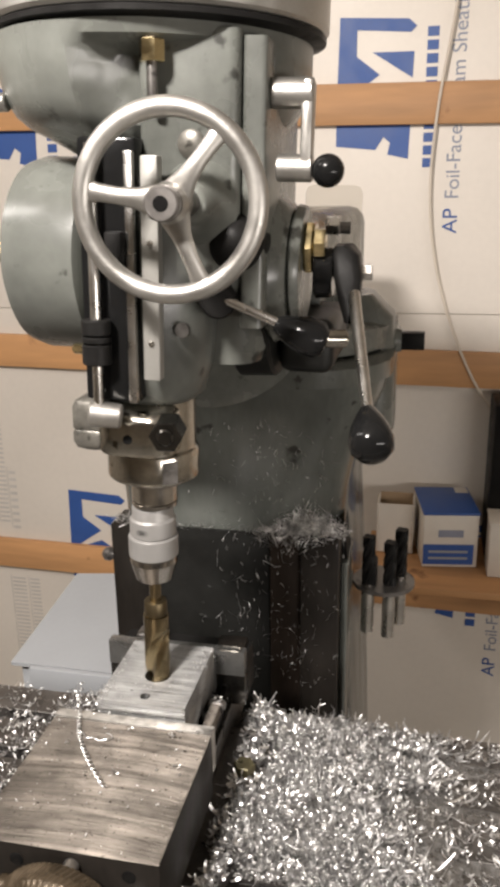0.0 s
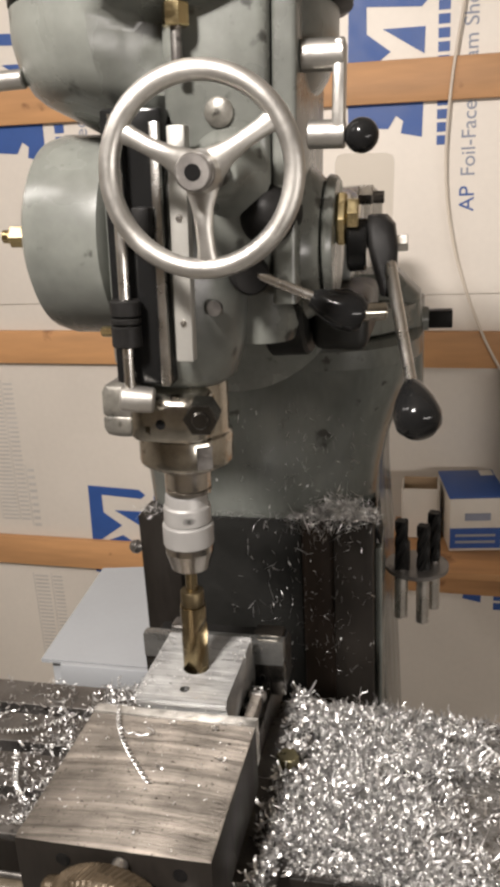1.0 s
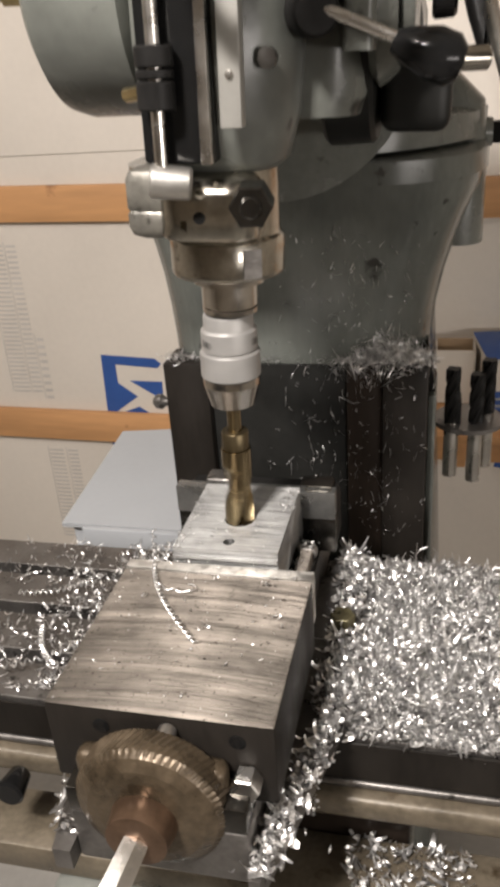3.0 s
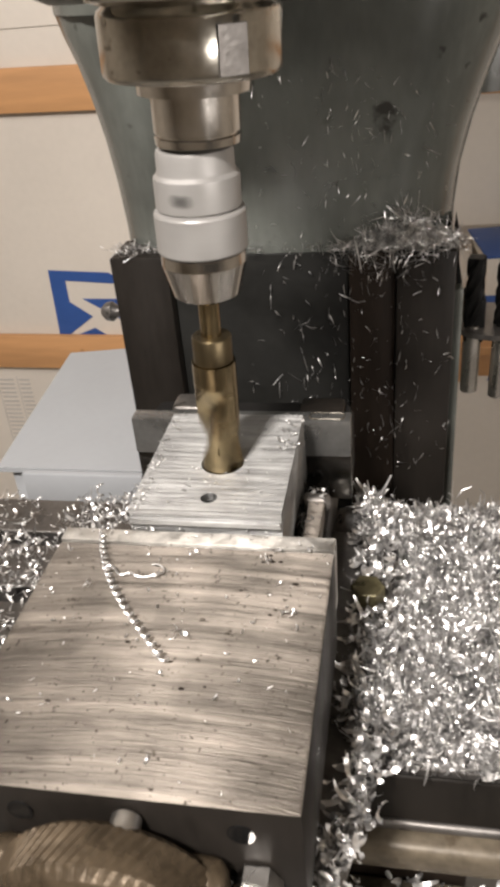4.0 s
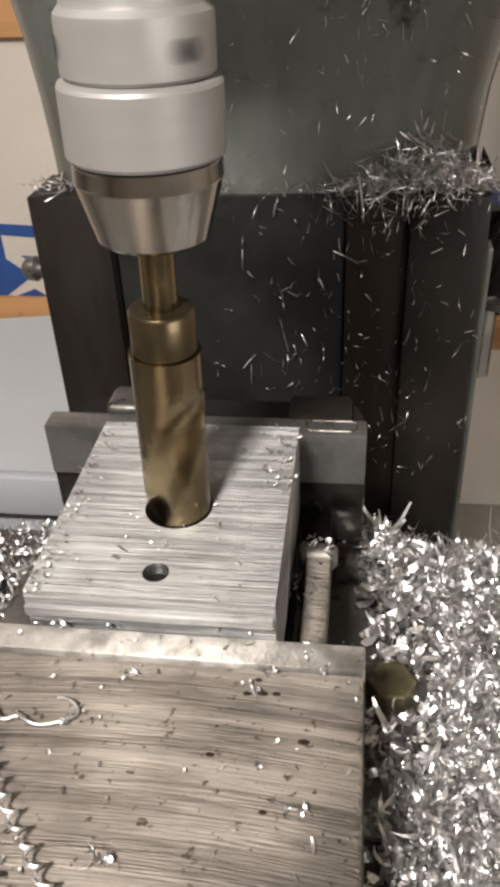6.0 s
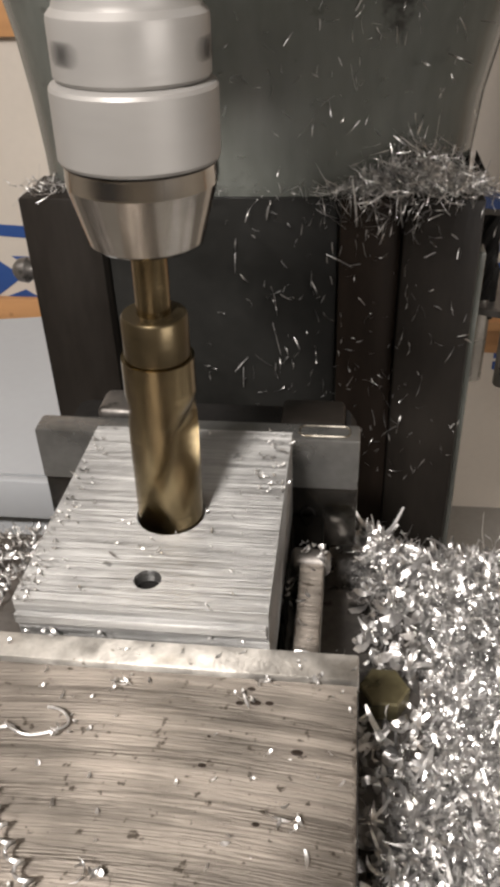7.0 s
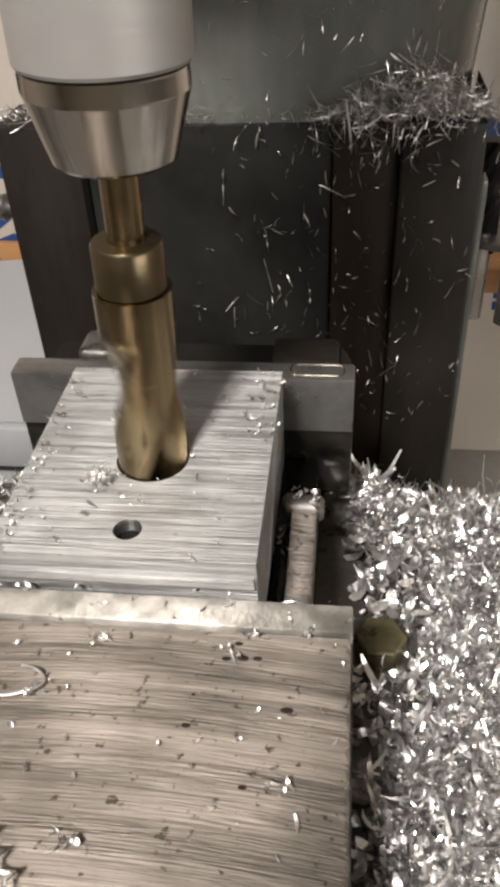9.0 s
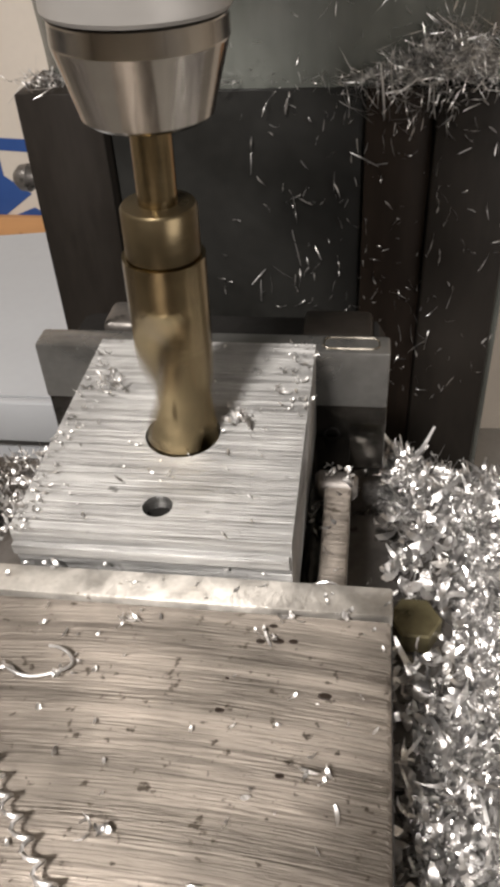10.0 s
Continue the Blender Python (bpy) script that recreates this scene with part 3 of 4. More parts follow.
part("collar_flat", bm_box(B(), -0.0070, 0.0070, -0.0415, -0.0400, 0.2165, 0.2365, 0.0004, 1, pose(0, 0, 0, 0, 0, 38)), "iron", mill, "dull ground flat", HEAD)
part("quill_clamp", bm_loft(B(), [rounded(-0.001, -0.028 + e, 0.033 - e, 0.030 - e, 0.018, z) for e, z in ((0.004, 0.2445), (0.001, 0.2465), (0, 0.25), (0, 0.275), (0.001, 0.280), (0.004, 0.285), (0.010, 0.288))]), "collar", mill, "", HEAD)
part("stop_dog", bm_loft(B(), [rounded(-0.041, -0.03, 0.0145 - e, 0.020 - e, 0.0045, z) for e, z in ((0.007, 0.2455), (0.002, 0.2485), (0, 0.254), (0, 0.262), (0.0012, 0.264), (0, 0.266), (0, 0.284), (0.002, 0.289), (0.006, 0.291))]), "worn_cast", mill, "", HEAD)
part("stop_knob", bm_rod(B(), (-0.029, -0.072, 0.287), (-0.004, -0.066, 0.284), 0.0108, 0.0100, 24, 0.0015), "ali", mill, "bright aluminium knob", HEAD)
part("clamp_bolt", bm_hex(B(), (0.030, -0.045, 0.272), (0.034, -0.072, 0.271), 0.0138), "black_nut", mill, "dark hex clamp bolt", HEAD)
part("clamp_bolt", bm_rod(B(), (0.034, -0.0722, 0.271), (0.0342, -0.0745, 0.271), 0.0072, 0.0064, 20, 0.0008), "black_nut", mill, "", HEAD)
# black disc on the face stands for the shade in a small hole
part("collar_hole", bm_rod(B(), (-0.003, -0.0585, 0.262), (-0.003, -0.054, 0.262), 0.004), "black", mill, "", HEAD)
part("body_screw", bm_rod(B(), (0.041, -0.048, 0.353), (0.0415, -0.0435, 0.353), 0.006, None, 20), "iron", mill, "", HEAD)
part("spindle_nose", bm_lathe(B(), [(0.0185, 0.184), (0.0205, 0.1845), (0.0208, 0.188), (0.0190, 0.1885), (0.0190, 0.1895), (0.0208, 0.190), (0.0208, 0.2065), (0.0265, 0.207), (0.0268, 0.2138)], 48), "nose", mill, "polished spindle nose", HEAD)

part("side_lever", bm_rod(B(), (-0.12, 0.0, 0.524), (-0.22, 0.0, 0.520), 0.0075, None, 20, 0.001), "ali", mill, "bare metal lever rod", HEAD)
# round drum on the far side
bm = B()
bm_lathe(bm, [(0.076, 0), (0.084, 0.004), (0.085, 0.055), (0.081, 0.068), (0.070, 0.075), (0.0, 0.077)], 56, along((-0.054, 0.055, 0.40), (-0.2, 0.055, 0.40)))
part("spring_drum", bm, "paint", mill, "round grey painted spring drum", HEAD)
part("drum_nut", bm_hex(B(), (-0.1305, 0.05, 0.40), (-0.172, 0.05, 0.40), 0.0105), "brass", mill, "brass hex nut", HEAD)
part("drum_stud", bm_rod(B(), (-0.172, 0.05, 0.40), (-0.18, 0.05, 0.40), 0.006), "brass", mill, "", HEAD)

# crank with ball knob
part("crank_boss", bm_rod(B(), (0.1018, -0.01, 0.529), (0.133, -0.01, 0.529), 0.0112, None, 24, 0.001), "ali", mill, "", HEAD)
part("crank_arm", bm_box(B(), 0.125, 0.134, -0.019, -0.001, 0.470, 0.5385, 0.003), "ali", mill, "bare aluminium crank arm", HEAD)
part("crank_boss", bm_rod(B(), (0.107, -0.01, 0.476), (0.1345, -0.01, 0.476), 0.0102, None, 24, 0.001), "ali", mill, "", HEAD)
part("crank_knob", bm_lathe(B(), [(0.004, -0.016)] + [(0.0125 * math.sin(a), -0.0125 * math.cos(a)) for a in np.linspace(0.35, math.pi, 16)], 28, along((0.1465, -0.013, 0.4745), (0.3, -0.013, 0.4745))), "black", mill, "glossy black ball knob", HEAD)
# feed lever and its fittings
part("clear_guard", bm_prism(B(), [(0.116 + 0.0, 0.40), (0.166, 0.40), (0.166, 0.458), (0.164, 0.463), (0.159, 0.465), (0.123, 0.465), (0.118, 0.463), (0.116, 0.458)], 0.0025, pose(0, 0.088, 0)), "clear", mill, "clear plastic guard", HEAD)
part("feed_nut", bm_hex(B(), (0.1240, 0.045, 0.414), (0.1325, 0.045, 0.414), 0.0235), "brass", mill, "large brass hex nut", HEAD)
part("feed_nut", bm_hex(B(), (0.1330, 0.030, 0.419), (0.1425, 0.030, 0.419), 0.0125), "brass", mill, "brass hex nut", HEAD)
part("feed_nut", bm_hex(B(), (0.139, 0.06, 0.432), (0.151, 0.06, 0.432), 0.0088), "steel", mill, "bright steel hex nut", HEAD)
part("feed_stud", bm_rod(B(), (0.151, 0.06, 0.430), (0.160, 0.06, 0.430), 0.005), "iron", mill, "", HEAD)
part("feed_block", bm_rod(B(), (0.1330, 0.045, 0.393), (0.149, 0.045, 0.393), 0.022, 0.021, 32, 0.002), "black", mill, "", HEAD)
lever_a, lever_b = Vector((0.160, 0.06, 0.405)), Vector((0.195, -0.083, 0.290))
part("lever_hub", bm_loft(B(), [rounded(0.1555 + 0.003 * k, 0.06 - 0.009 * k, w, 0.022 - 0.003 * k, 0.007, z) for k, (w, z) in enumerate(((0.007, 0.416), (0.0115, 0.409), (0.0120, 0.392), (0.009, 0.372), (0.0055, 0.355)))]), "black_iron", mill, "", HEAD)
part("lever_bolt", bm_hex(B(), (0.166, 0.055, 0.393), (0.181, 0.055, 0.394), 0.0075), "steel", mill, "", HEAD)
d = (lever_b - lever_a).normalized()
part("lever_shaft", bm_rod(B(), lever_a + d * 0.02, lever_b - d * 0.02, 0.0055, 0.0042), "steel", mill, "polished lever shaft", HEAD)
part("lever_knob", bm_lathe(B(), [(0.006, -0.023), (0.009, -0.018), (0.0145, -0.006), (0.0168, 0.005), (0.016, 0.013), (0.011, 0.019), (0.0, 0.0215)], 32, along(lever_b, lever_b + d)), "black", mill, "glossy black pear knob", HEAD)
# short lever
part("clutch_hub", bm_rod(B(), (0.062, -0.02, 0.378), (0.070, -0.045, 0.376), 0.016, 0.014, 24, 0.002), "black_iron", mill, "", HEAD)
part("clutch_stem", bm_rod(B(), (0.070, -0.04, 0.379), (0.118, -0.036, 0.360), 0.0042, 0.0036), "steel", mill, "", HEAD)
part("clutch_knob", bm_lathe(B(), [(0.006, -0.024), (0.010, -0.017), (0.0155, 0.0), (0.015, 0.012), (0.010, 0.018), (0.0, 0.0195)], 28, along((0.136, -0.033, 0.352), (0.2, -0.03, 0.33))), "black", mill, "glossy black pear knob", HEAD)
part("clutch_collar", bm_rod(B(), (0.150, -0.028, 0.349), (0.168, -0.02, 0.349), 0.007, None, 24, 0.001), "collar", mill, "", HEAD)
part("feed_box", bm_box(B(), 0.10, 0.15, 0.06, 0.2, 0.30, 0.35, 0.01, 3), "paint_dark", mill, "", HEAD)

# fine-feed handwheel
wheel_pose = HEAD @ pose(0.053, -0.115, 0.450, 0, 0, 4)
wheel = new("handwheel")
wheel.parent = mill
wheel["label"] = "bare cast aluminium three-spoke handwheel"
ring = [(0.0605 * math.cos(a), 0, 0.0605 * math.sin(a)) for a in np.linspace(0, 2 * math.pi, 65)[:-1]]
part("rim", bm_tube(B(), ring, 0.0069, 16, True), "ali", wheel)
part("hub", bm_lathe(B(), [(0.0045, 0.008), (0.0048, 0.024), (0.0095, 0.024), (0.0105, 0.022), (0.011, 0.010), (0.0135, 0.006), (0.015, -0.006), (0.012, -0.012), (0.006, -0.012)], 32, along((0, 0, 0), (0, -1, 0))), "ali", wheel)
part("hub_sleeve", bm_lathe(B(), [(0.0052, 0.0245), (0.0104, 0.0245), (0.0116, 0.0232), (0.0116, 0.0185), (0.0106, 0.018), (0.0106, 0.0165), (0.0118, 0.016), (0.0118, 0.0105), (0.0052, 0.0105)], 32, along((0, 0, 0), (0, -1, 0))), "iron", wheel, "worn steel hub sleeve")
# solid black plug stands for the shade inside the hub's bore
part("bore", bm_rod(B(), (0, -0.0081, 0), (0, -0.0249, 0), 0.0051, None, 18), "black", wheel)
for k in range(3):
    a = radians(173 + 120 * k)
    u, v = Vector((math.cos(a), 0, math.sin(a))), Vector((-math.sin(a), 0, math.cos(a)))
    secs = []
    for s, w, th, yy in ((0.006, 0.0120, 0.0055, 0.002), (0.014, 0.0098, 0.005, 0.0), (0.022, 0.0072, 0.0045, -0.002), (0.035, 0.0058, 0.004, -0.003), (0.048, 0.0060, 0.0038, -0.001), (0.056, 0.0075, 0.004, 0.0), (0.061, 0.0105, 0.0042, 0.001)):
        secs.append([u * s + v * (w * math.cos(b)) + Vector((0, yy + th * math.sin(b), 0)) for b in np.linspace(0, 2 * math.pi, 13)[:-1]])
    part("spoke", bm_loft(B(), secs), "ali", wheel)
part("wheel_shaft", bm_rod(B(), (0.054, -0.108, 0.450), (0.054, 0.0, 0.450), 0.010), "iron", mill, "", HEAD)
part("wheel_boss", bm_lathe(B(), [(0.0125, 0.036), (0.0150, 0.034), (0.0175, 0.022), (0.024, 0.009), (0.031, 0.0)], 36, along((0.054, -0.042, 0.450), (0.054, -1, 0.450))), "paint", mill, "", HEAD)
part("gear_bulge", bm_lathe(B(), [(0.023, 0.0), (0.024, 0.03), (0.022, 0.045), (0.016, 0.054), (0.008, 0.058), (0.0, 0.059)], 36, along((0.079, 0.01, 0.420), (0.079, -1, 0.420))), "black_iron", mill, "oily dark gear housing", HEAD)

# knee and saddle under the table
part("saddle", bm_box(B(), -0.15, 0.15, -0.095, 0.11, 0.86, 0.925, 0.004), "rust", mill)
part("saddle_lip", bm_box(B(), -0.24, 0.24, -0.155, -0.096, 0.845, 0.875, 0.003), "tan", mill)
part("knee", bm_box(B(), -0.15, 0.15, -0.2, 0.285, 0.45, 0.844, 0.01), "paint", mill)
part("knee_guard", bm_box(B(), -0.165, -0.14, -0.26, -0.201, 0.75, 0.84, 0.004), "paint_dark", mill)

# ---- table ----
table = thing("mill_table", "oily ground-iron milling table with T-slots, strewn with chips", "machine table")
Y0, Y1 = -0.108, 0.121
slots = ((-0.066, -0.050), (-0.001, 0.015), (0.062, 0.078))
edges = [Y0] + [v for s in slots for v in s] + [Y1]
for a, b in zip(edges[::2], edges[1::2]):
    part("table_land", bm_box(B(), -0.62, 0.62, a, b, 0.980, 1.0, 0.001, 1), "iron", table)
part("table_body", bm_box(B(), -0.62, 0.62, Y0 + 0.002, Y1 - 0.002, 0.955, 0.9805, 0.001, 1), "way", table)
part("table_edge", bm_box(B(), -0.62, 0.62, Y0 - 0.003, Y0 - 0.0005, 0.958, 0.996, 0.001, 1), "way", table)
part("table_lip", bm_rod(B(), (-0.60, -0.110, 0.9535), (0.60, -0.110, 0.9535), 0.0035, None, 14, 0.001), "iron", table)
part("table_dovetail", bm_box(B(), -0.60, 0.60, -0.085, 0.10, 0.926, 0.9545, 0.003), "iron", table)
part("table_trough", bm_box(B(), -0.60, 0.60, -0.124, -0.086, 0.9265, 0.9495, 0.007, 4), "tan", table, "greasy tan trough")
part("stop_knob", bm_rod(B(), (-0.175, -0.13, 0.937), (-0.175, -0.155, 0.937), 0.009, 0.013, 24, 0.002), "black", table, "black plastic knob")

# ---- vise ----
vise = thing("machine_vise", "worn steel machine vise bolted to the table", "vise")
part("bed", bm_box(B(), -0.062, 0.056, -0.24, 0.135, 1.0, 1.0445, 0.003), "iron", vise)
part("bed_rail", bm_box(B(), 0.034, 0.056, -0.24, 0.070, 1.0455, 1.066, 0.001), "black_nut", vise)
part("bed_rail", bm_box(B(), -0.062, -0.040, -0.24, 0.070, 1.0455, 1.066, 0.001), "black_nut", vise)
part("foot_flange", bm_loft(B(), [[(0.0565, -0.25, z), (0.064, -0.25, z), (0.100, -0.10, z), (0.102, 0.07, z), (0.0565, 0.07, z)] for z in (1.0005, 1.018)]), "iron", vise)
part("foot_flange", bm_loft(B(), [[(-0.0625, 0.07, z), (-0.108, 0.07, z), (-0.106, -0.10, z), (-0.075, -0.25, z), (-0.0625, -0.25, z)] for z in (1.0005, 1.018)]), "iron", vise)
jaw = part("movable_jaw", bm_box(B(), -0.081, 0.071, -0.214, -0.0635, 1.045, 1.1095, 0.0018), "vise", vise, "ground top, oily cast flanks with shade in their colour")
# flanks get near-black iron: oiled casting, plus front-face shade put in the colour
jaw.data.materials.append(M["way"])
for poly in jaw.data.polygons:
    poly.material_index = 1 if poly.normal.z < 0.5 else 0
part("jaw_plate", bm_box(B(), -0.081, 0.071, -0.063, -0.0525, 1.068, 1.1105, 0.0008), "jaw_bright", vise, "bright worn jaw plate")
part("jaw_plate", bm_box(B(), -0.081, 0.071, 0.0705, 0.084, 1.082, 1.11, 0.0012), "jaw_dark", vise, "oiled grey jaw plate")
bm = B()
bm_loft(bm, [rounded(-0.005, 0.106, hx, 0.0215, 0.006, z) for hx, z in ((0.075, 1.0455), (0.075, 1.087), (0.072, 1.092))])
part("fixed_jaw", bm, "black_iron", vise)
bm = B()
bm_box(bm, -0.062, -0.028, 0.104, 0.1265, 1.0922, 1.101, 0.004, 3)
part("jaw_ridge", bm, "iron", vise)
part("jaw_ridge", bm_box(B(), 0.032, 0.064, 0.104, 0.1265, 1.0922, 1.098, 0.0028, 2), "way", vise)
part("lower_step", bm_box(B(), -0.081, 0.071, 0.0725, 0.0845, 1.0455, 1.0815, 0.001), "black_nut", vise)
# two black discs on the jaw front, painted shade instead of drilled recesses
for hx_ in (-0.043, 0.047):
    part("jaw_hole", bm_rod(B(), (hx_, -0.2146, 1.095), (hx_, -0.21, 1.095), 0.0055, None, 20), "black", vise)
for px_, py_, pr in ((0.038, -0.0685, 0.0011), (0.035, -0.074, 0.0012), (0.0398, -0.0735, 0.0015), (0.044, -0.0733, 0.0012), (0.027, -0.096, 0.0011), (0.0535, -0.0895, 0.0016), (0.0275, -0.0865, 0.0006), (0.044, -0.112, 0.0010), (-0.02, -0.135, 0.0012), (0.012, -0.160, 0.0013), (0.022, -0.158, 0.0009), (-0.045, -0.172, 0.0012)):
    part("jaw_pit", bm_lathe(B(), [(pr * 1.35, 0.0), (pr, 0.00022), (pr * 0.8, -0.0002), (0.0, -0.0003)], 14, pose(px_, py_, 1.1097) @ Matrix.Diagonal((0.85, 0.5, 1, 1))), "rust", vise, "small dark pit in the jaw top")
part("worn_edge", bm_tube(B(), [(x, y, 1.1101) for x, y, _ in rounded(0.0550, 0.0775, 0.0115, 0.0042, 0.003, 0)], 0.0005, 6, True), "collar", vise, "bright worn outline on the jaw plate")
part("jaw_mark", bm_tube(B(), [(0.0475 + 0.0033 * math.cos(a), 0.0722, 1.0655 + 0.0036 * math.sin(a)) for a in np.linspace(0, 2 * math.pi, 25)[:-1]], 0.0006, 6, True), "black_iron", vise)
part("screw_housing", bm_box(B(), -0.058, 0.042, -0.232, -0.2145, 1.0, 1.085, 0.007, 3), "rusty", vise)
part("jaw_set_screw", bm_rod(B(), (0.003, -0.232, 1.098), (0.003, -0.2145, 1.1), 0.007, 0.006, 20, 0.001), "steel", vise)
part("jaw_set_screw", bm_hex(B(), (0.052, -0.228, 1.068), (0.052, -0.2145, 1.068), 0.010), "steel", vise)
knurl = []
for i, (r, d) in enumerate(((0.02, 0.0), (0.046, 0.0), (0.0485, 0.003), (0.0485, 0.007), (0.0485, 0.011), (0.0485, 0.015), (0.0485, 0.019), (0.045, 0.023), (0.038, 0.027), (0.030, 0.0285), (0.018, 0.029))):
    rough = 0.016 if 2 <= i <= 6 else 0.0
    knurl.append([(-0.006 + rr * math.cos(a), -0.2205 - d, 1.058 + rr * math.sin(a)) for k in range(132) for a in (2 * math.pi * k / 132,) for rr in (r * (1 + rough * ((k + i) % 2)),)])
bm = bm_loft(B(), knurl)
part("thrust_ring", bm, "rusty", vise, "greasy knurled brass ring", facets=True)
part("screw_bush", bm_lathe(B(), [(0.012, 0), (0.0205, 0.0), (0.0215, 0.003), (0.0195, 0.018), (0.012, 0.019)], 36, along((-0.006, -0.2465, 1.058), (-0.006, -1, 1.058))), "copper", vise, "coppery screw bush")
part("vise_handle", bm_rod(B(), (-0.006, -0.262, 1.058), (-0.026, -0.32, 1.02), 0.009, 0.0115, 6, 0.002), "steel", vise, "worn steel vise handle")
bolt = part("hold_down_bolt", bm_hex(B(), (0.085, 0.002, 1.0182), (0.085, 0.002, 1.0295), 0.0110), "bolt", vise, "oily brass-coloured hex bolt")
part("hold_down_bolt", bm_hex(B(), (-0.092, -0.002, 1.0182), (-0.092, -0.002, 1.035), 0.0125), "rusty", vise)

# ---- parallels and workpiece ----
par = thing("parallel_bar", "ground steel parallel bar under the workpiece", "parallel")
part("bar", bm_box(B(), -0.044, 0.0405, 0.058, 0.0700, 1.0665, 1.1062, 0.0005, 1), "jaw_dark", par)
stop = thing("work_stop", "small steel bar lying on the vise bed", "steel bar")
part("bar", bm_box(B(), 0.0475, 0.0575, -0.045, 0.020, 1.0665, 1.082, 0.001), "vise", stop)
part("bar_end", bm_rod(B(), (0.0430, 0.0285, 1.0745), (0.0600, 0.0285, 1.0745), 0.0062, 0.0055, 16, 0.0018), "iron", stop)

work = thing("workpiece", "milled aluminium plate clamped in the vise, with drilled holes", "metal plate")
X0, X1, PY0, PY1, PZ0, PZ1 = -0.0445, 0.0415, -0.0485, 0.0575, 1.0785, 1.122
bm = B()
loops = [[(X0, PY0), (X1, PY0), (X1, PY1), (X0, PY1)]]
for cx, cy, r in ((0.0, 0.0, 0.0129), (-0.001, -0.036, 0.0047)):
    loops.append([(cx + r * math.cos(2 * math.pi * k / 40), cy + r * math.sin(2 * math.pi * k / 40)) for k in range(40)])
rim_edges = []
for loop in loops:
    ring_v = [bm.verts.new((x, y, PZ1)) for x, y in loop]
    rim_edges += [bm.edges.new((u, v)) for u, v in zip(ring_v, ring_v[1:] + ring_v[:1])]
bmesh.ops.triangle_fill(bm, use_beauty=True, edges=rim_edges)
skin = bmesh.ops.extrude_face_region(bm, geom=bm.faces[:])
bmesh.ops.translate(bm, vec=(0, 0, PZ0 - PZ1), verts=[v for v in skin["geom"] if isinstance(v, bmesh.types.BMVert)])
part("plate", bm, "plate", work, facets=True)
# black plug below the rim paints the shade inside the small hole
part("blind_bore", bm_rod(B(), (-0.001, -0.036, PZ0 + 0.001), (-0.001, -0.036, PZ1 - 0.005), 0.0046, None, 24), "black_iron", work, "black plug standing for the shade inside the drilled hole")
part("edge_step", bm_box(B(), X0, X1 - 0.0005, PY0 - 0.0022, PY0 + 0.004, 1.1125, 1.1166, 0.0006), "plate", work)
part("lower_plate", bm_box(B(), X0 + 0.002, X1 - 0.001, PY0 + 0.002, 0.0575, 1.0665, 1.078, 0.001, 1), "jaw_dark", work)

# ---- chuck and cutter ----
TALL = Matrix.Diagonal((1, 1, 1.02, 1))
chuck = thing("drill_chuck", "satin grey keyless drill chuck with a bright steel nose", "drill chuck")
part("body", bm_lathe(B(), [(0.0160, 0.1795), (0.0184, 0.179), (0.0190, 0.177), (0.0191, 0.170), (0.0196, 0.1685), (0.0212, 0.1668), (0.0214, 0.1655), (0.0214, 0.1525), (0.0206, 0.1515)], 48), "chuck_grey", chuck, "", TALL, 18)
part("sleeve", bm_lathe(B(), [(0.0206, 0.1513), (0.0226, 0.1505), (0.0231, 0.1495), (0.0231, 0.1318), (0.0225, 0.1308), (0.019, 0.1306)], 48), "chuck_grey", chuck, "", TALL, 18)
part("nose", bm_lathe(B(), [(0.0206, 0.1304), (0.0218, 0.130), (0.0220, 0.1245), (0.0172, 0.1075), (0.0160, 0.1065), (0.006, 0.1065)], 48), "nose", chuck, "bright turned steel nose", TALL, 12)
for k in range(3):
    a = radians(20 + 120 * k)
    # dark discs stand in for the dark sticker on the spinning body
    part("wrench_hole", bm_rod(B(), (0.0206 * math.cos(a), 0.0206 * math.sin(a), 0.159), (0.0216 * math.cos(a), 0.0216 * math.sin(a), 0.159), 0.003, None, 14), "black_iron", chuck, "", TALL)
    a += radians(60)
    part("nose_mark", bm_box(B(), -0.003, 0.003, 0.0217, 0.0221, 0.1250, 0.1295, 0, 1, pose(0, 0, 0, 0, 0, math.degrees(a))), "black_iron", chuck, "", TALL)

cutter = thing("end_mill", "gold-coated spiral cutter with a reduced shank held in the chuck", "cutter")
part("shank", bm_lathe(B(), [(0.0056, 0.118), (0.0056, 0.0835)], 28), "gold", cutter, "", TALL)
part("collar", bm_lathe(B(), [(0.0056, 0.0836), (0.0103, 0.0834), (0.0109, 0.0825), (0.0109, 0.069), (0.0105, 0.0686)], 40), "gold_dark", cutter, "dull brown-gold collar", TALL)
secs = []
nseg = 46
for i in range(nseg + 1):
    z = 0.0685 - i * (0.0685 + 0.009) / nseg
    turn = -i * 3.6
    depth = min(1.0, max(0.0, (i - 8) / 8))
    loop = []
    for k in range(48):
        a = 2 * math.pi * k / 48
        g = max(0.0, math.cos(2 * a) - 0.1) ** 0.6
        side = 1 - 0.55 * g * depth
        r = 0.0122 * side
        loop.append((r * math.cos(a + radians(turn)), r * math.sin(a + radians(turn)), z))
    secs.append(loop)
part("fluted_body", bm_loft(B(), secs), "gold", cutter, "", TALL, 50)

# ---- tool holder on the column's side ----
holder = thing("tool_holder", "round steel ring holder full of spare cutters on the column side", "tool holder")
part("ring", bm_lathe(B(), [(0.036, 0), (0.046, 0), (0.046, 0.006), (0.036, 0.006)], 40, pose(0.200, 0.455, 1.012)), "iron", holder)
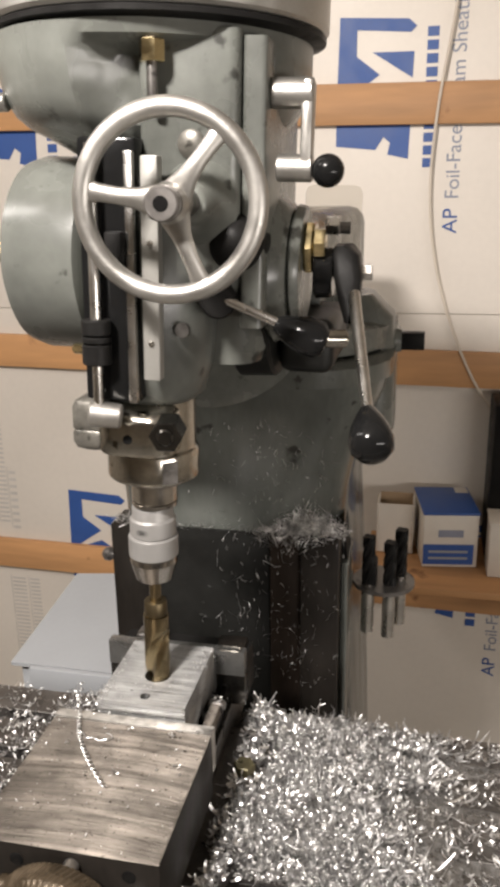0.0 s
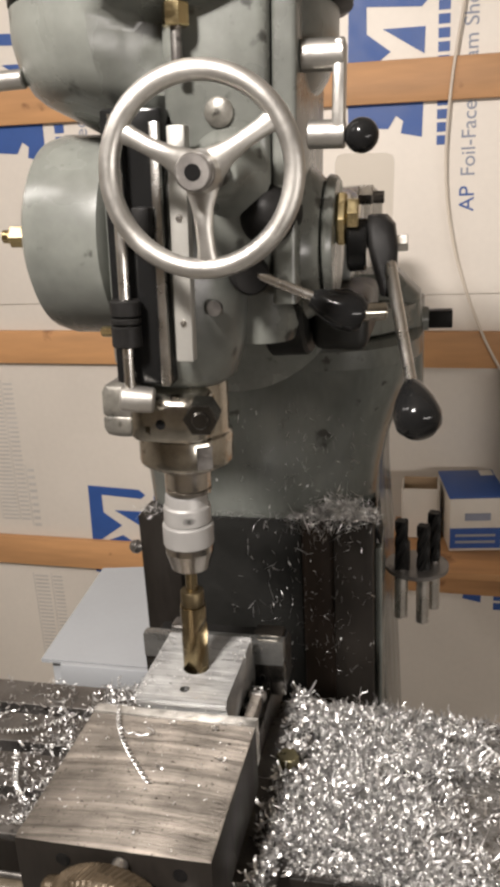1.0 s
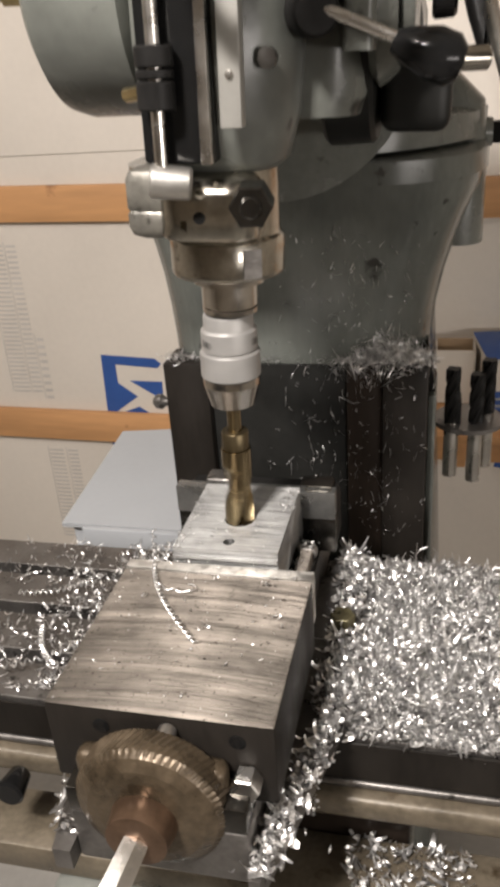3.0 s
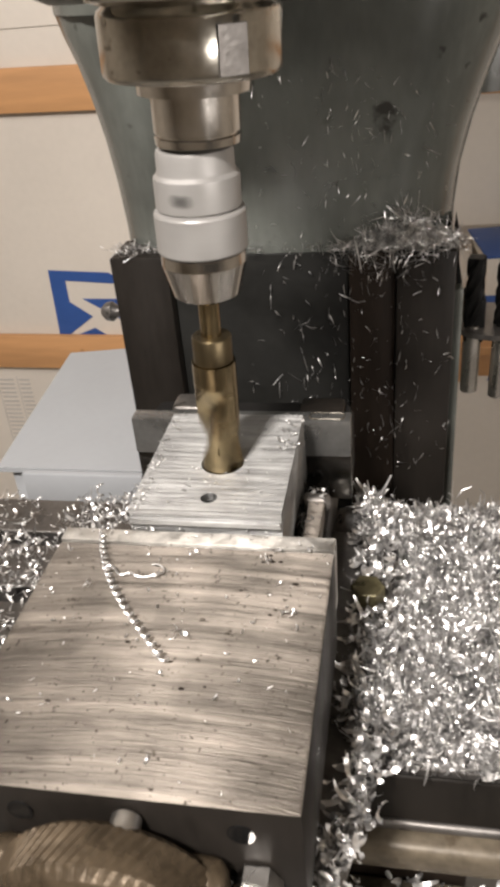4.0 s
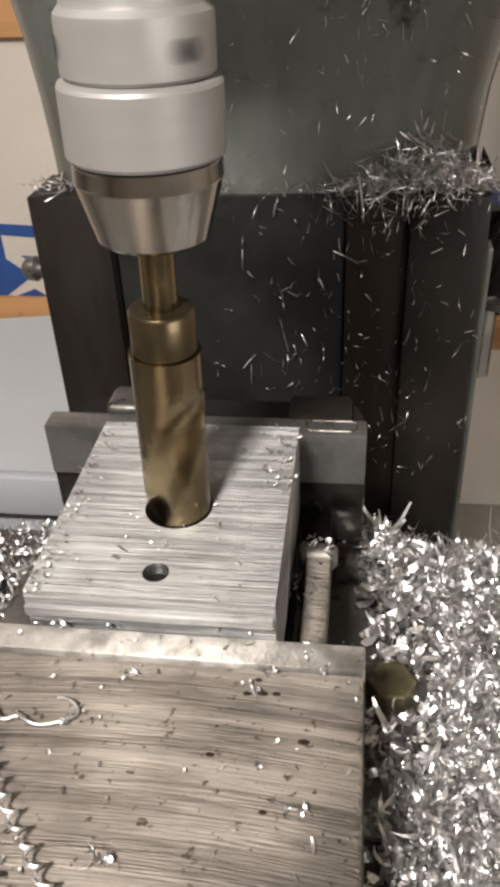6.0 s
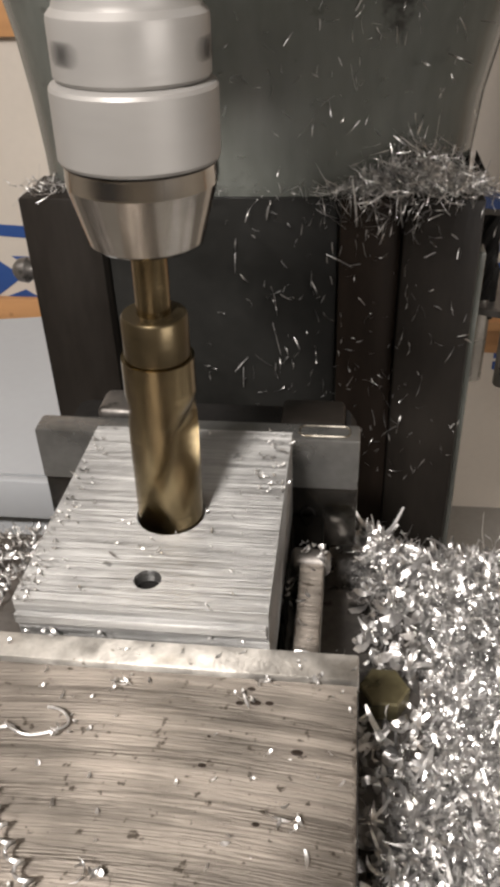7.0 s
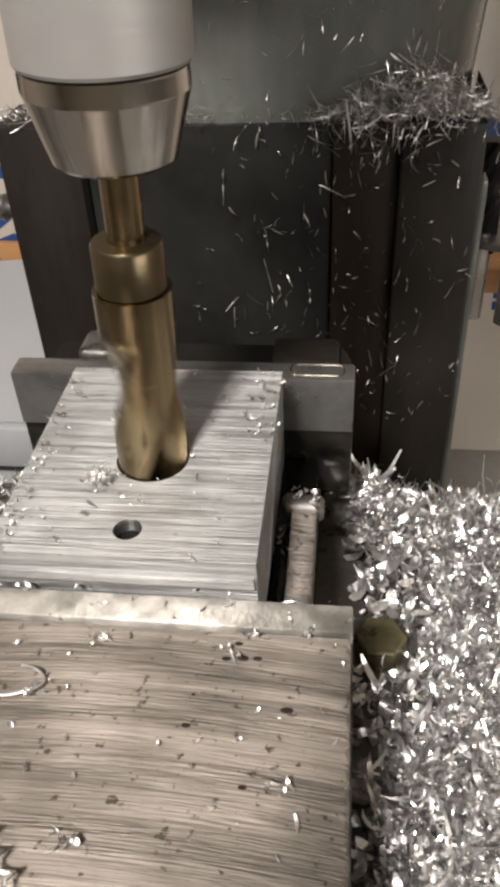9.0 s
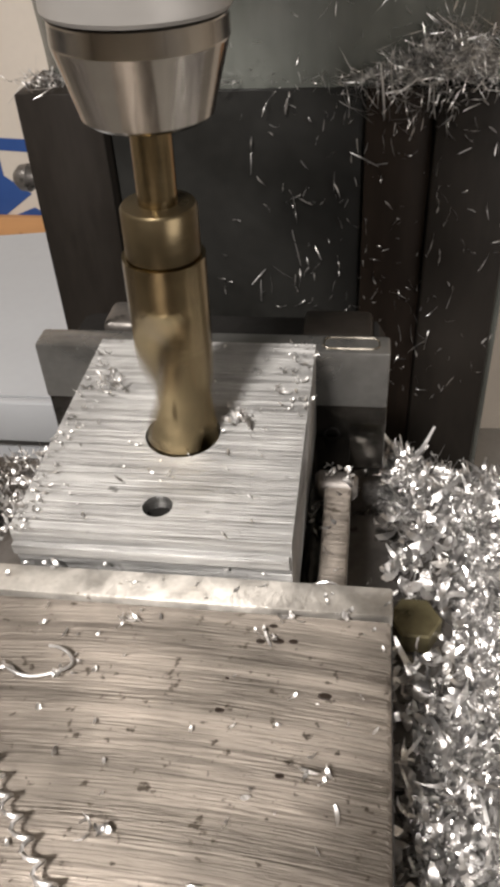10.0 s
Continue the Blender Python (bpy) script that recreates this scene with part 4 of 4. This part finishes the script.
part("mount", bm_box(B(), 0.1685, 0.19, 0.43, 0.47, 1.0, 1.05, 0.003), "black_iron", holder)
part("tray", bm_lathe(B(), [(0.0, 0.0), (0.036, 0.0), (0.036, 0.004), (0.0, 0.004)], 40, pose(0.200, 0.455, 1.013)), "black_iron", holder)
spare = thing("spare_cutter", "dark steel spare cutter hanging in the ring holder", "cutter", "spare cutters", at=(0.178, 0.437, 0.998))
part("shank", bm_lathe(B(), [(0.006, -0.06), (0.0095, -0.058), (0.0095, 0.022)], 20), "steel", spare)
flutes = []
for k in range(15):
    z, turn = 0.0225 + 0.0735 * k / 14, 0.32 * k
    flutes.append([((0.0098 - 0.0030 * max(0.0, math.cos(4 * b))) * math.cos(b + turn), (0.0098 - 0.0030 * max(0.0, math.cos(4 * b))) * math.sin(b + turn), z) for b in np.linspace(0, 2 * math.pi, 25)[:-1]])
part("flute", bm_loft(B(), flutes), "black_iron", spare, "dark helical flutes")
for sx, sy, sz in ((0.209, 0.440, 0.990), (0.224, 0.466, 1.0)):
    copy_thing(spare, pose(sx, sy, sz))


# ---- chips ----
def chips(name, spots, size, width, curl, label):
    """Many small curled strips of metal as one mesh. spots: x, y, z and upward lean per chip."""
    vs, fs = [], []
    seg = 5 if curl < 3 else 9
    for x, y, z, flatness in spots:
        ln = size * rng.lognormal(0, 0.5)
        w = width * rng.lognormal(0, 0.35)
        bend = curl * rng.uniform(0.4, 1.4)
        rad = ln / max(bend, 0.2)
        q = Euler((rng.normal(0, flatness), rng.normal(0, flatness), rng.uniform(0, 6.283))).to_matrix()
        tw = rng.normal(0, 0.9)
        base = len(vs)
        for i in range(seg + 1):
            u = i / seg - 0.5
            a = u * bend
            cx, cz = rad * math.sin(a), rad * (1 - math.cos(a))
            hw = w * 0.5 * (1 - 0.5 * abs(2 * u) ** 2)
            for sgn in (-1, 1):
                p = q @ Vector((cx, sgn * hw * math.cos(tw * u * 3) + tw * u * w, cz + sgn * hw * math.sin(tw * u * 3)))
                vs.append((x + p.x, y + p.y, z + p.z))
        for i in range(seg):
            b = base + 2 * i
            fs.append((b, b + 1, b + 3, b + 2))
    me = bpy.data.meshes.new(name)
    me.from_pydata(vs, [], fs)
    me.materials.append(M["chip"])
    for poly in me.polygons:
        poly.use_smooth = True
    ob = new(name, me)
    return tagged(ob, label, "metal chips", kind="stuff")


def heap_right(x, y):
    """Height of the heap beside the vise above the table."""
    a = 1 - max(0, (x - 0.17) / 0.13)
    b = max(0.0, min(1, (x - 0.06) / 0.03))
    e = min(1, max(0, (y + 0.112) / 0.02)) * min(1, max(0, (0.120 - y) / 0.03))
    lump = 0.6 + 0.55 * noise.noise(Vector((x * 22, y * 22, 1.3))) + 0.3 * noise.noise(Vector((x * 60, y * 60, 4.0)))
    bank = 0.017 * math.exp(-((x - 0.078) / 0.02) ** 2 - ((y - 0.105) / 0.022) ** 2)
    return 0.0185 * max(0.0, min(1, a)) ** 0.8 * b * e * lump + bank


def heap_left(x, y):
    e = max(0.0, min(1, (-0.075 - x) / 0.02)) * max(0, 1 - (-0.10 - x) / 0.16)
    return 0.010 * e * max(0, 0.35 + noise.noise(Vector((x * 25, y * 25, 7.0))))


def heap_base(name, fn, x0, x1, y0, y1, nx, ny, label):
    t = bmesh.new()
    g = [[t.verts.new((x0 + (x1 - x0) * i / nx, y0 + (y1 - y0) * j / ny, 0.999 + fn(x0 + (x1 - x0) * i / nx, y0 + (y1 - y0) * j / ny) * 0.8)) for j in range(ny + 1)] for i in range(nx + 1)]
    for i in range(nx):
        for j in range(ny):
            t.faces.new((g[i][j], g[i + 1][j], g[i + 1][j + 1], g[i][j + 1]))
    return tagged(part(name, t, "heap", None, label, smooth=180), label, "metal chips", kind="stuff")


heap_base("chip_heap", heap_right, 0.058, 0.34, -0.108, 0.1195, 90, 70, "filler layer under the loose chips, dark for the shade in their gaps")


def scatter(count, x0, x1, lift, lean):
    """Spots on the heap, dense beside the vise and sparse towards the bare end of the table."""
    out = []
    while len(out) < count:
        x, y = rng.uniform(x0, x1), rng.uniform(-0.110, 0.1150)
        edge = 0.195 + 0.06 * noise.noise(Vector((y * 14, 3.1, 0.2))) + 0.25 * max(0, y)
        keep = 1.0 if x < edge else max(0.06, 1 - (x - edge) / 0.07)
        if x > edge and any(a < y < b for a, b in slots):
            keep *= 0.15
        near_bolt = (x - 0.085) ** 2 + (y - 0.002) ** 2 < 0.013 ** 2
        if rng.random() < keep and not near_bolt:
            h = heap_right(x, y)
            out.append((x, y, 1.002 + h + rng.uniform(0, lift) * min(1, h / 0.01 + 0.2), lean))
    return out


chips("loose_chips", scatter(5500, 0.074, 0.40, 0.006, 0.6), 0.0105, 0.0023, 4.2, "bright curled aluminium chips heaped on the table beside the vise")
chips("strand_chips", scatter(5500, 0.076, 0.42, 0.006, 0.38), 0.0125, 0.0016, 1.9, "bright bent strands of aluminium lying over the heap")
chips("shard_chips", scatter(4500, 0.074, 0.42, 0.006, 0.6), 0.0060, 0.0017, 1.4, "small flat aluminium shards among the curled chips")
chips("ringlet_chips", scatter(2000, 0.078, 0.34, 0.007, 0.55), 0.018, 0.0012, 5.0, "thin curled ringlet chips lying on the heap")
chips("string_chips", scatter(700, 0.16, 0.44, 0.006, 0.35), 0.022, 0.0015, 1.6, "long stringy aluminium chips strewn over the table slots")
spots = []
while len(spots) < 1500:
    x, y = -0.085 - abs(rng.normal(0, 0.085)), rng.uniform(-0.105, 0.119)
    if x > -0.45 and noise.noise(Vector((x * 25, y * 25, 7.0))) > -0.15 + rng.normal(0, 0.12):
        spots.append((x, y, 1.0015 + heap_left(x, y) + rng.uniform(0, 0.004), 0.5))
chips("loose_chips", spots, 0.0075, 0.0014, 2.2, "scattered aluminium chips on the table beside the vise")
# chips spilled along the vise flank and on ledges below the table edge
spots = [(rng.normal(0.083, 0.007), rng.uniform(-0.20, -0.1), 1.0 + rng.uniform(-0.03, 0.02), 0.8) for _ in range(10)]
spots += [p for p in [(rng.uniform(0.074, 0.102), rng.uniform(-0.10, 0.07), 1.020 + rng.uniform(0, 0.007), 0.6) for _ in range(330)] if (p[0] - 0.085) ** 2 + (p[1] - 0.002) ** 2 > 0.014 ** 2]
for _ in range(420):
    v = rng.random()
    spots.append((0.094 - 0.032 * v + rng.normal(0, 0.006), -0.10 - 0.15 * v, 1.021 + rng.uniform(0, 0.008), 0.7))
spots += [(-0.094 + 0.02 * v + rng.normal(0, 0.005), -0.10 - 0.14 * v, 1.020 + rng.uniform(0, 0.005), 0.7) for v in rng.random(110)]
spots += [(rng.uniform(0.10, 0.20), rng.uniform(-0.15, -0.10), 0.877 + rng.uniform(0, 0.006), 0.6) for _ in range(220)]
chips("spilled_chips", spots, 0.008, 0.003, 1.8, "aluminium chips spilled round the vise foot and the saddle ledge")
# long needles on top of the slideways
spots = []
for _ in range(2500):
    x = rng.normal(0.102, 0.026)
    if x < 0.158:
        spots.append((x, 0.308 + rng.normal(0, 0.014), 1.152 + abs(rng.normal(0, 0.014)) * max(0.12, 1 - abs(x - 0.10) / 0.06), 0.6))
spots += [(rng.normal(0.088, 0.028), 0.2865 + rng.normal(0, 0.002), 1.150 - abs(rng.normal(0, 0.012)), 1.3) for _ in range(90)]
spots += [(rng.uniform(-0.16, 0.06), 0.305 + rng.normal(0, 0.008), 1.152 + rng.uniform(0, 0.003), 0.4) for _ in range(130)]
spots += [(rng.normal(-0.145, 0.01), 0.305 + rng.normal(0, 0.008), 1.153 + rng.uniform(0, 0.004), 0.5) for _ in range(60)]
chips("needle_chips", spots, 0.0115, 0.00062, 0.4, "tangle of thin bright needle chips on the slideway top")
# chips stuck to the oily column front
spots = []
for _ in range(400):
    x, z = rng.normal(0.06, 0.05), rng.uniform(0.93, 1.30)
    if -0.06 < x < 0.15:
        spots.append((x, (0.2875 if x > 0.098 else 0.2975) if z < 1.15 else 0.3045, z, 1.5))
chips("stuck_chips", spots, 0.0085, 0.00062, 0.8, "thin chips stuck to the oily column front")
# crumbs on the workpiece and on the jaw
spots = [(rng.uniform(-0.044, 0.041), rng.uniform(-0.049, 0.057), 1.1232, 0.3) for _ in range(60)]
spots += [(rng.normal(-0.041, 0.003), rng.uniform(-0.05, 0.05), 1.1235, 0.4) for _ in range(70)]
spots += [(rng.normal(0.036, 0.004), rng.uniform(0.01, 0.057), 1.1235, 0.4) for _ in range(45)]
chips("crumb_chips", spots, 0.0017, 0.0009, 1.2, "tiny chips lying on the workpiece")
spots = [(rng.uniform(-0.08, 0.07), -0.214 + 0.15 * rng.random() ** 0.6, 1.1108, 0.25) for _ in range(90)]
spots += [(rng.uniform(-0.08, 0.07), rng.uniform(-0.062, -0.05), 1.1115, 0.3) for _ in range(30)]
chips("crumb_chips", spots, 0.0018, 0.0008, 1.2, "tiny chips lying on the vise jaw")

spots = [(rng.normal(0.052, 0.0045), rng.normal(0.026, 0.003), 1.0825 + rng.uniform(0, 0.003), 0.8) for _ in range(14)]
spots += [(rng.normal(0.044, 0.0012), rng.normal(0.012, 0.004), 1.070 + rng.uniform(0, 0.003), 0.8) for _ in range(12)]
spots += [(rng.uniform(0.049, 0.056), rng.uniform(-0.04, 0.018), 1.0826, 0.4) for _ in range(10)]
chips("crumb_chips", spots, 0.0038, 0.0014, 2.4, "bright crumbs caught round the steel bar in the vise")

# one long coiled chip on the jaw
bm = B()
pts = []
for i in range(170):
    u = i / 169
    c = Vector((-0.062 + 0.064 * u - 0.012 * math.sin(math.pi * u), -0.040 - 0.108 * u, 1.1135 + 0.018 * max(0, 0.18 - u) / 0.18))
    a = u * 2 * math.pi * 24
    pts.append(c + Vector((0.0016 * math.cos(a), 0.0006 * math.cos(a), 0.0016 * math.sin(a))))
coil = part("coiled_chip", bm_tube(bm, pts, 0.0006, 5), "chip", None)
tagged(coil, "long tightly coiled aluminium chip lying across the jaw", "metal chip")


def wire_chip(pts, r, label):
    ob = part("wire_chip", bm_tube(B(), pts, r, 6), "chip", None)
    return tagged(ob, label, "metal chip")


wire_chip([(-0.0255 + 0.0085 * math.cos(a) * (1.25 if math.cos(a) > 0 else 1), -0.0868 + 0.0050 * math.sin(a), 1.1112 + 0.001 * math.sin(a * 2) ** 2) for a in np.linspace(-2.9, 1.3, 22)], 0.00045, "thin curled wire chip lying on the vise jaw")
wire_chip([(-0.047 + 0.018 * u, -0.0855 - 0.007 * u + 0.002 * math.sin(9 * u), 1.1116) for u in np.linspace(0, 1, 12)], 0.0006, "thin bent wire chip lying on the vise jaw")
wire_chip([(0.0500 + 0.0062 * math.cos(a), -0.034 + 0.0050 * math.sin(a), 1.0835 + 0.0006 * math.sin(2 * a)) for a in np.linspace(0, 5.6, 26)], 0.00035, "thin ring-shaped wire chip lying on the steel bar")
for p0, p1, sag in (((-0.205, -0.088, 1.010), (-0.125, -0.030, 1.018), 0.012), ((-0.128, 0.000, 1.012), (-0.098, 0.085, 1.036), 0.006), ((-0.19, -0.03, 1.008), (-0.150, -0.085, 1.014), 0.006), ((-0.24, 0.02, 1.006), (-0.17, 0.045, 1.010), 0.008)):
    a, b = Vector(p0), Vector(p1)
    side = (b - a).cross(Vector((0, 0, 1))).normalized()
    pts = []
    for i in range(90):
        u = i / 89
        c = a.lerp(b, u) + side * (sag * math.sin(math.pi * u))
        w = u * 2 * math.pi * 13
        pts.append(c + side * (0.0024 * math.cos(w)) + Vector((0, 0, 0.0024 * math.sin(w) + 0.0015)))
    wire_chip(pts, 0.0009, "long coiled aluminium chip lying on the table")
clumps = []
for cx, cy, cn in ((-0.0032, -0.0716, 9), (0.0376, -0.0734, 5), (0.0422, -0.0677, 6), (0.0579, -0.0652, 7), (0.052, -0.1126, 4), (0.0049, -0.1298, 6), (-0.0343, -0.0456, 5), (-0.016, -0.090, 5), (-0.05, -0.10, 6)):
    clumps += [(cx + rng.normal(0, 0.0016), cy + rng.normal(0, 0.0009), 1.1115 + rng.uniform(0, 0.001), 0.5) for _ in range(cn)]
chips("crumb_chips", clumps, 0.0032, 0.001, 2.2, "little clumps of bright chips lying on the vise jaw")

# clumps of fresh chips that the cutter throws out of the bore
def clump(count, spread, label):
    around = [(rng.normal(0, spread), rng.normal(0, spread), abs(rng.normal(0, spread * 0.5)), 1.2) for _ in range(count)]
    ob = chips("chip_clump", around, 0.0042, 0.0013, 2.4, label)
    del ob["kind"]
    return tagged(ob, label, "metal chips")


clump_a = clump(16, 0.0018, "fresh curled chips thrown round by the cutter")
clump_b = clump(22, 0.0030, "fresh crumpled chips pushed over the workpiece")


# small pieces belong to the part that carries them
CARRIED = {"lever_knob": "lever_shaft", "lever_bolt": "lever_shaft", "lever_hub": "lever_shaft", "crank_boss": "crank_arm", "crank_knob": "crank_arm",
           "drum_nut": "spring_drum", "drum_stud": "spring_drum", "clutch_knob": "clutch_stem", "clutch_hub": "clutch_stem", "clutch_collar": "clutch_stem",
           "scale_screw": "depth_scale", "stop_nut": "stop_screw", "oiler_nut": "oiler_stem", "pinion_shaft": "pinion_boss", "clamp_bolt": "quill_clamp",
           "collar_hole": "quill_collar", "collar_flat": "quill_collar", "jaw_hole": "movable_jaw", "jaw_pit": "movable_jaw", "jaw_mark": "lower_step", "worn_edge": "fixed_jaw", "jaw_set_screw": "movable_jaw", "screw_bush": "thrust_ring", "name_plate": "belt_guard",
           "cover_plug": "gear_cover", "slot_rail": "slot_block", "nose_mark": "nose", "wrench_hole": "body", "feed_stud": "feed_block", "feed_nut": "feed_block",
           "jaw_ridge": "fixed_jaw", "print_panel": "carton_body", "lid_label": "lid", "stop_bracket": "slot_block"}
for owner in (mill, vise, chuck, bx):
    kids = list(owner.children)
    for ob in kids:
        base = ob.name.split(".")[0]
        if base in CARRIED:
            holders = [k for k in kids if k.name.split(".")[0] == CARRIED[base]]
            if holders:
                ob.parent = holders[0]


# ---- what moves ----
def motions():
    feed = 0.00013
    step = 1 / FPS
    rows = [(k * step, pose(0, 0, 1.12 - feed * k * step, 0, 1.2, 0) @ pose(0, 0, 0, 0, 0, -83.0 * k)) for k in range(10 * FPS + 1)]
    walk(chuck, rows)
    walk(cutter, rows)
    deep = (0.0, 0.0, 1.095)
    for ob, path in ((clump_a, ((0, deep), (7.1, deep), (7.3, (-0.004, -0.008, 1.118)), (7.4, (-0.009, -0.010, 1.125)), (7.6, (0.013, -0.006, 1.126)), (7.8, (-0.007, -0.013, 1.126)), (8.0, (0.004, 0.016, 1.126)), (8.2, (0.006, -0.014, 1.126)), (8.4, (-0.026, 0.008, 1.127)), (8.6, (0.019, 0.013, 1.127)), (8.8, (0.007, -0.021, 1.127)), (9.0, (-0.013, 0.016, 1.127)), (9.2, (0.013, -0.011, 1.127)), (9.4, (-0.003, -0.016, 1.127)), (9.6, (-0.004, -0.015, 1.127)), (9.8, (0.015, -0.015, 1.127)), (10, (0.019, 0.004, 1.127)))),
                     (clump_b, ((0, deep), (8.5, deep), (8.7, (0.0, -0.010, 1.12)), (8.8, (-0.004, -0.016, 1.126)), (9.0, (-0.0145, -0.017, 1.1265)), (9.2, (-0.0195, -0.016, 1.1265)), (9.4, (-0.026, -0.0065, 1.1265)), (9.7, (-0.030, 0.012, 1.1265)), (10, (-0.0307, 0.020, 1.1265))))):
        walk(ob, [(t, pose(*at, 0, 0, -70.0 * i)) for i, (t, at) in enumerate(path)])
    walk(wheel, [(t, wheel_pose @ pose(0, 0, 0, 0, 20.0 * t, 0)) for t in range(0, 11)])


motions()
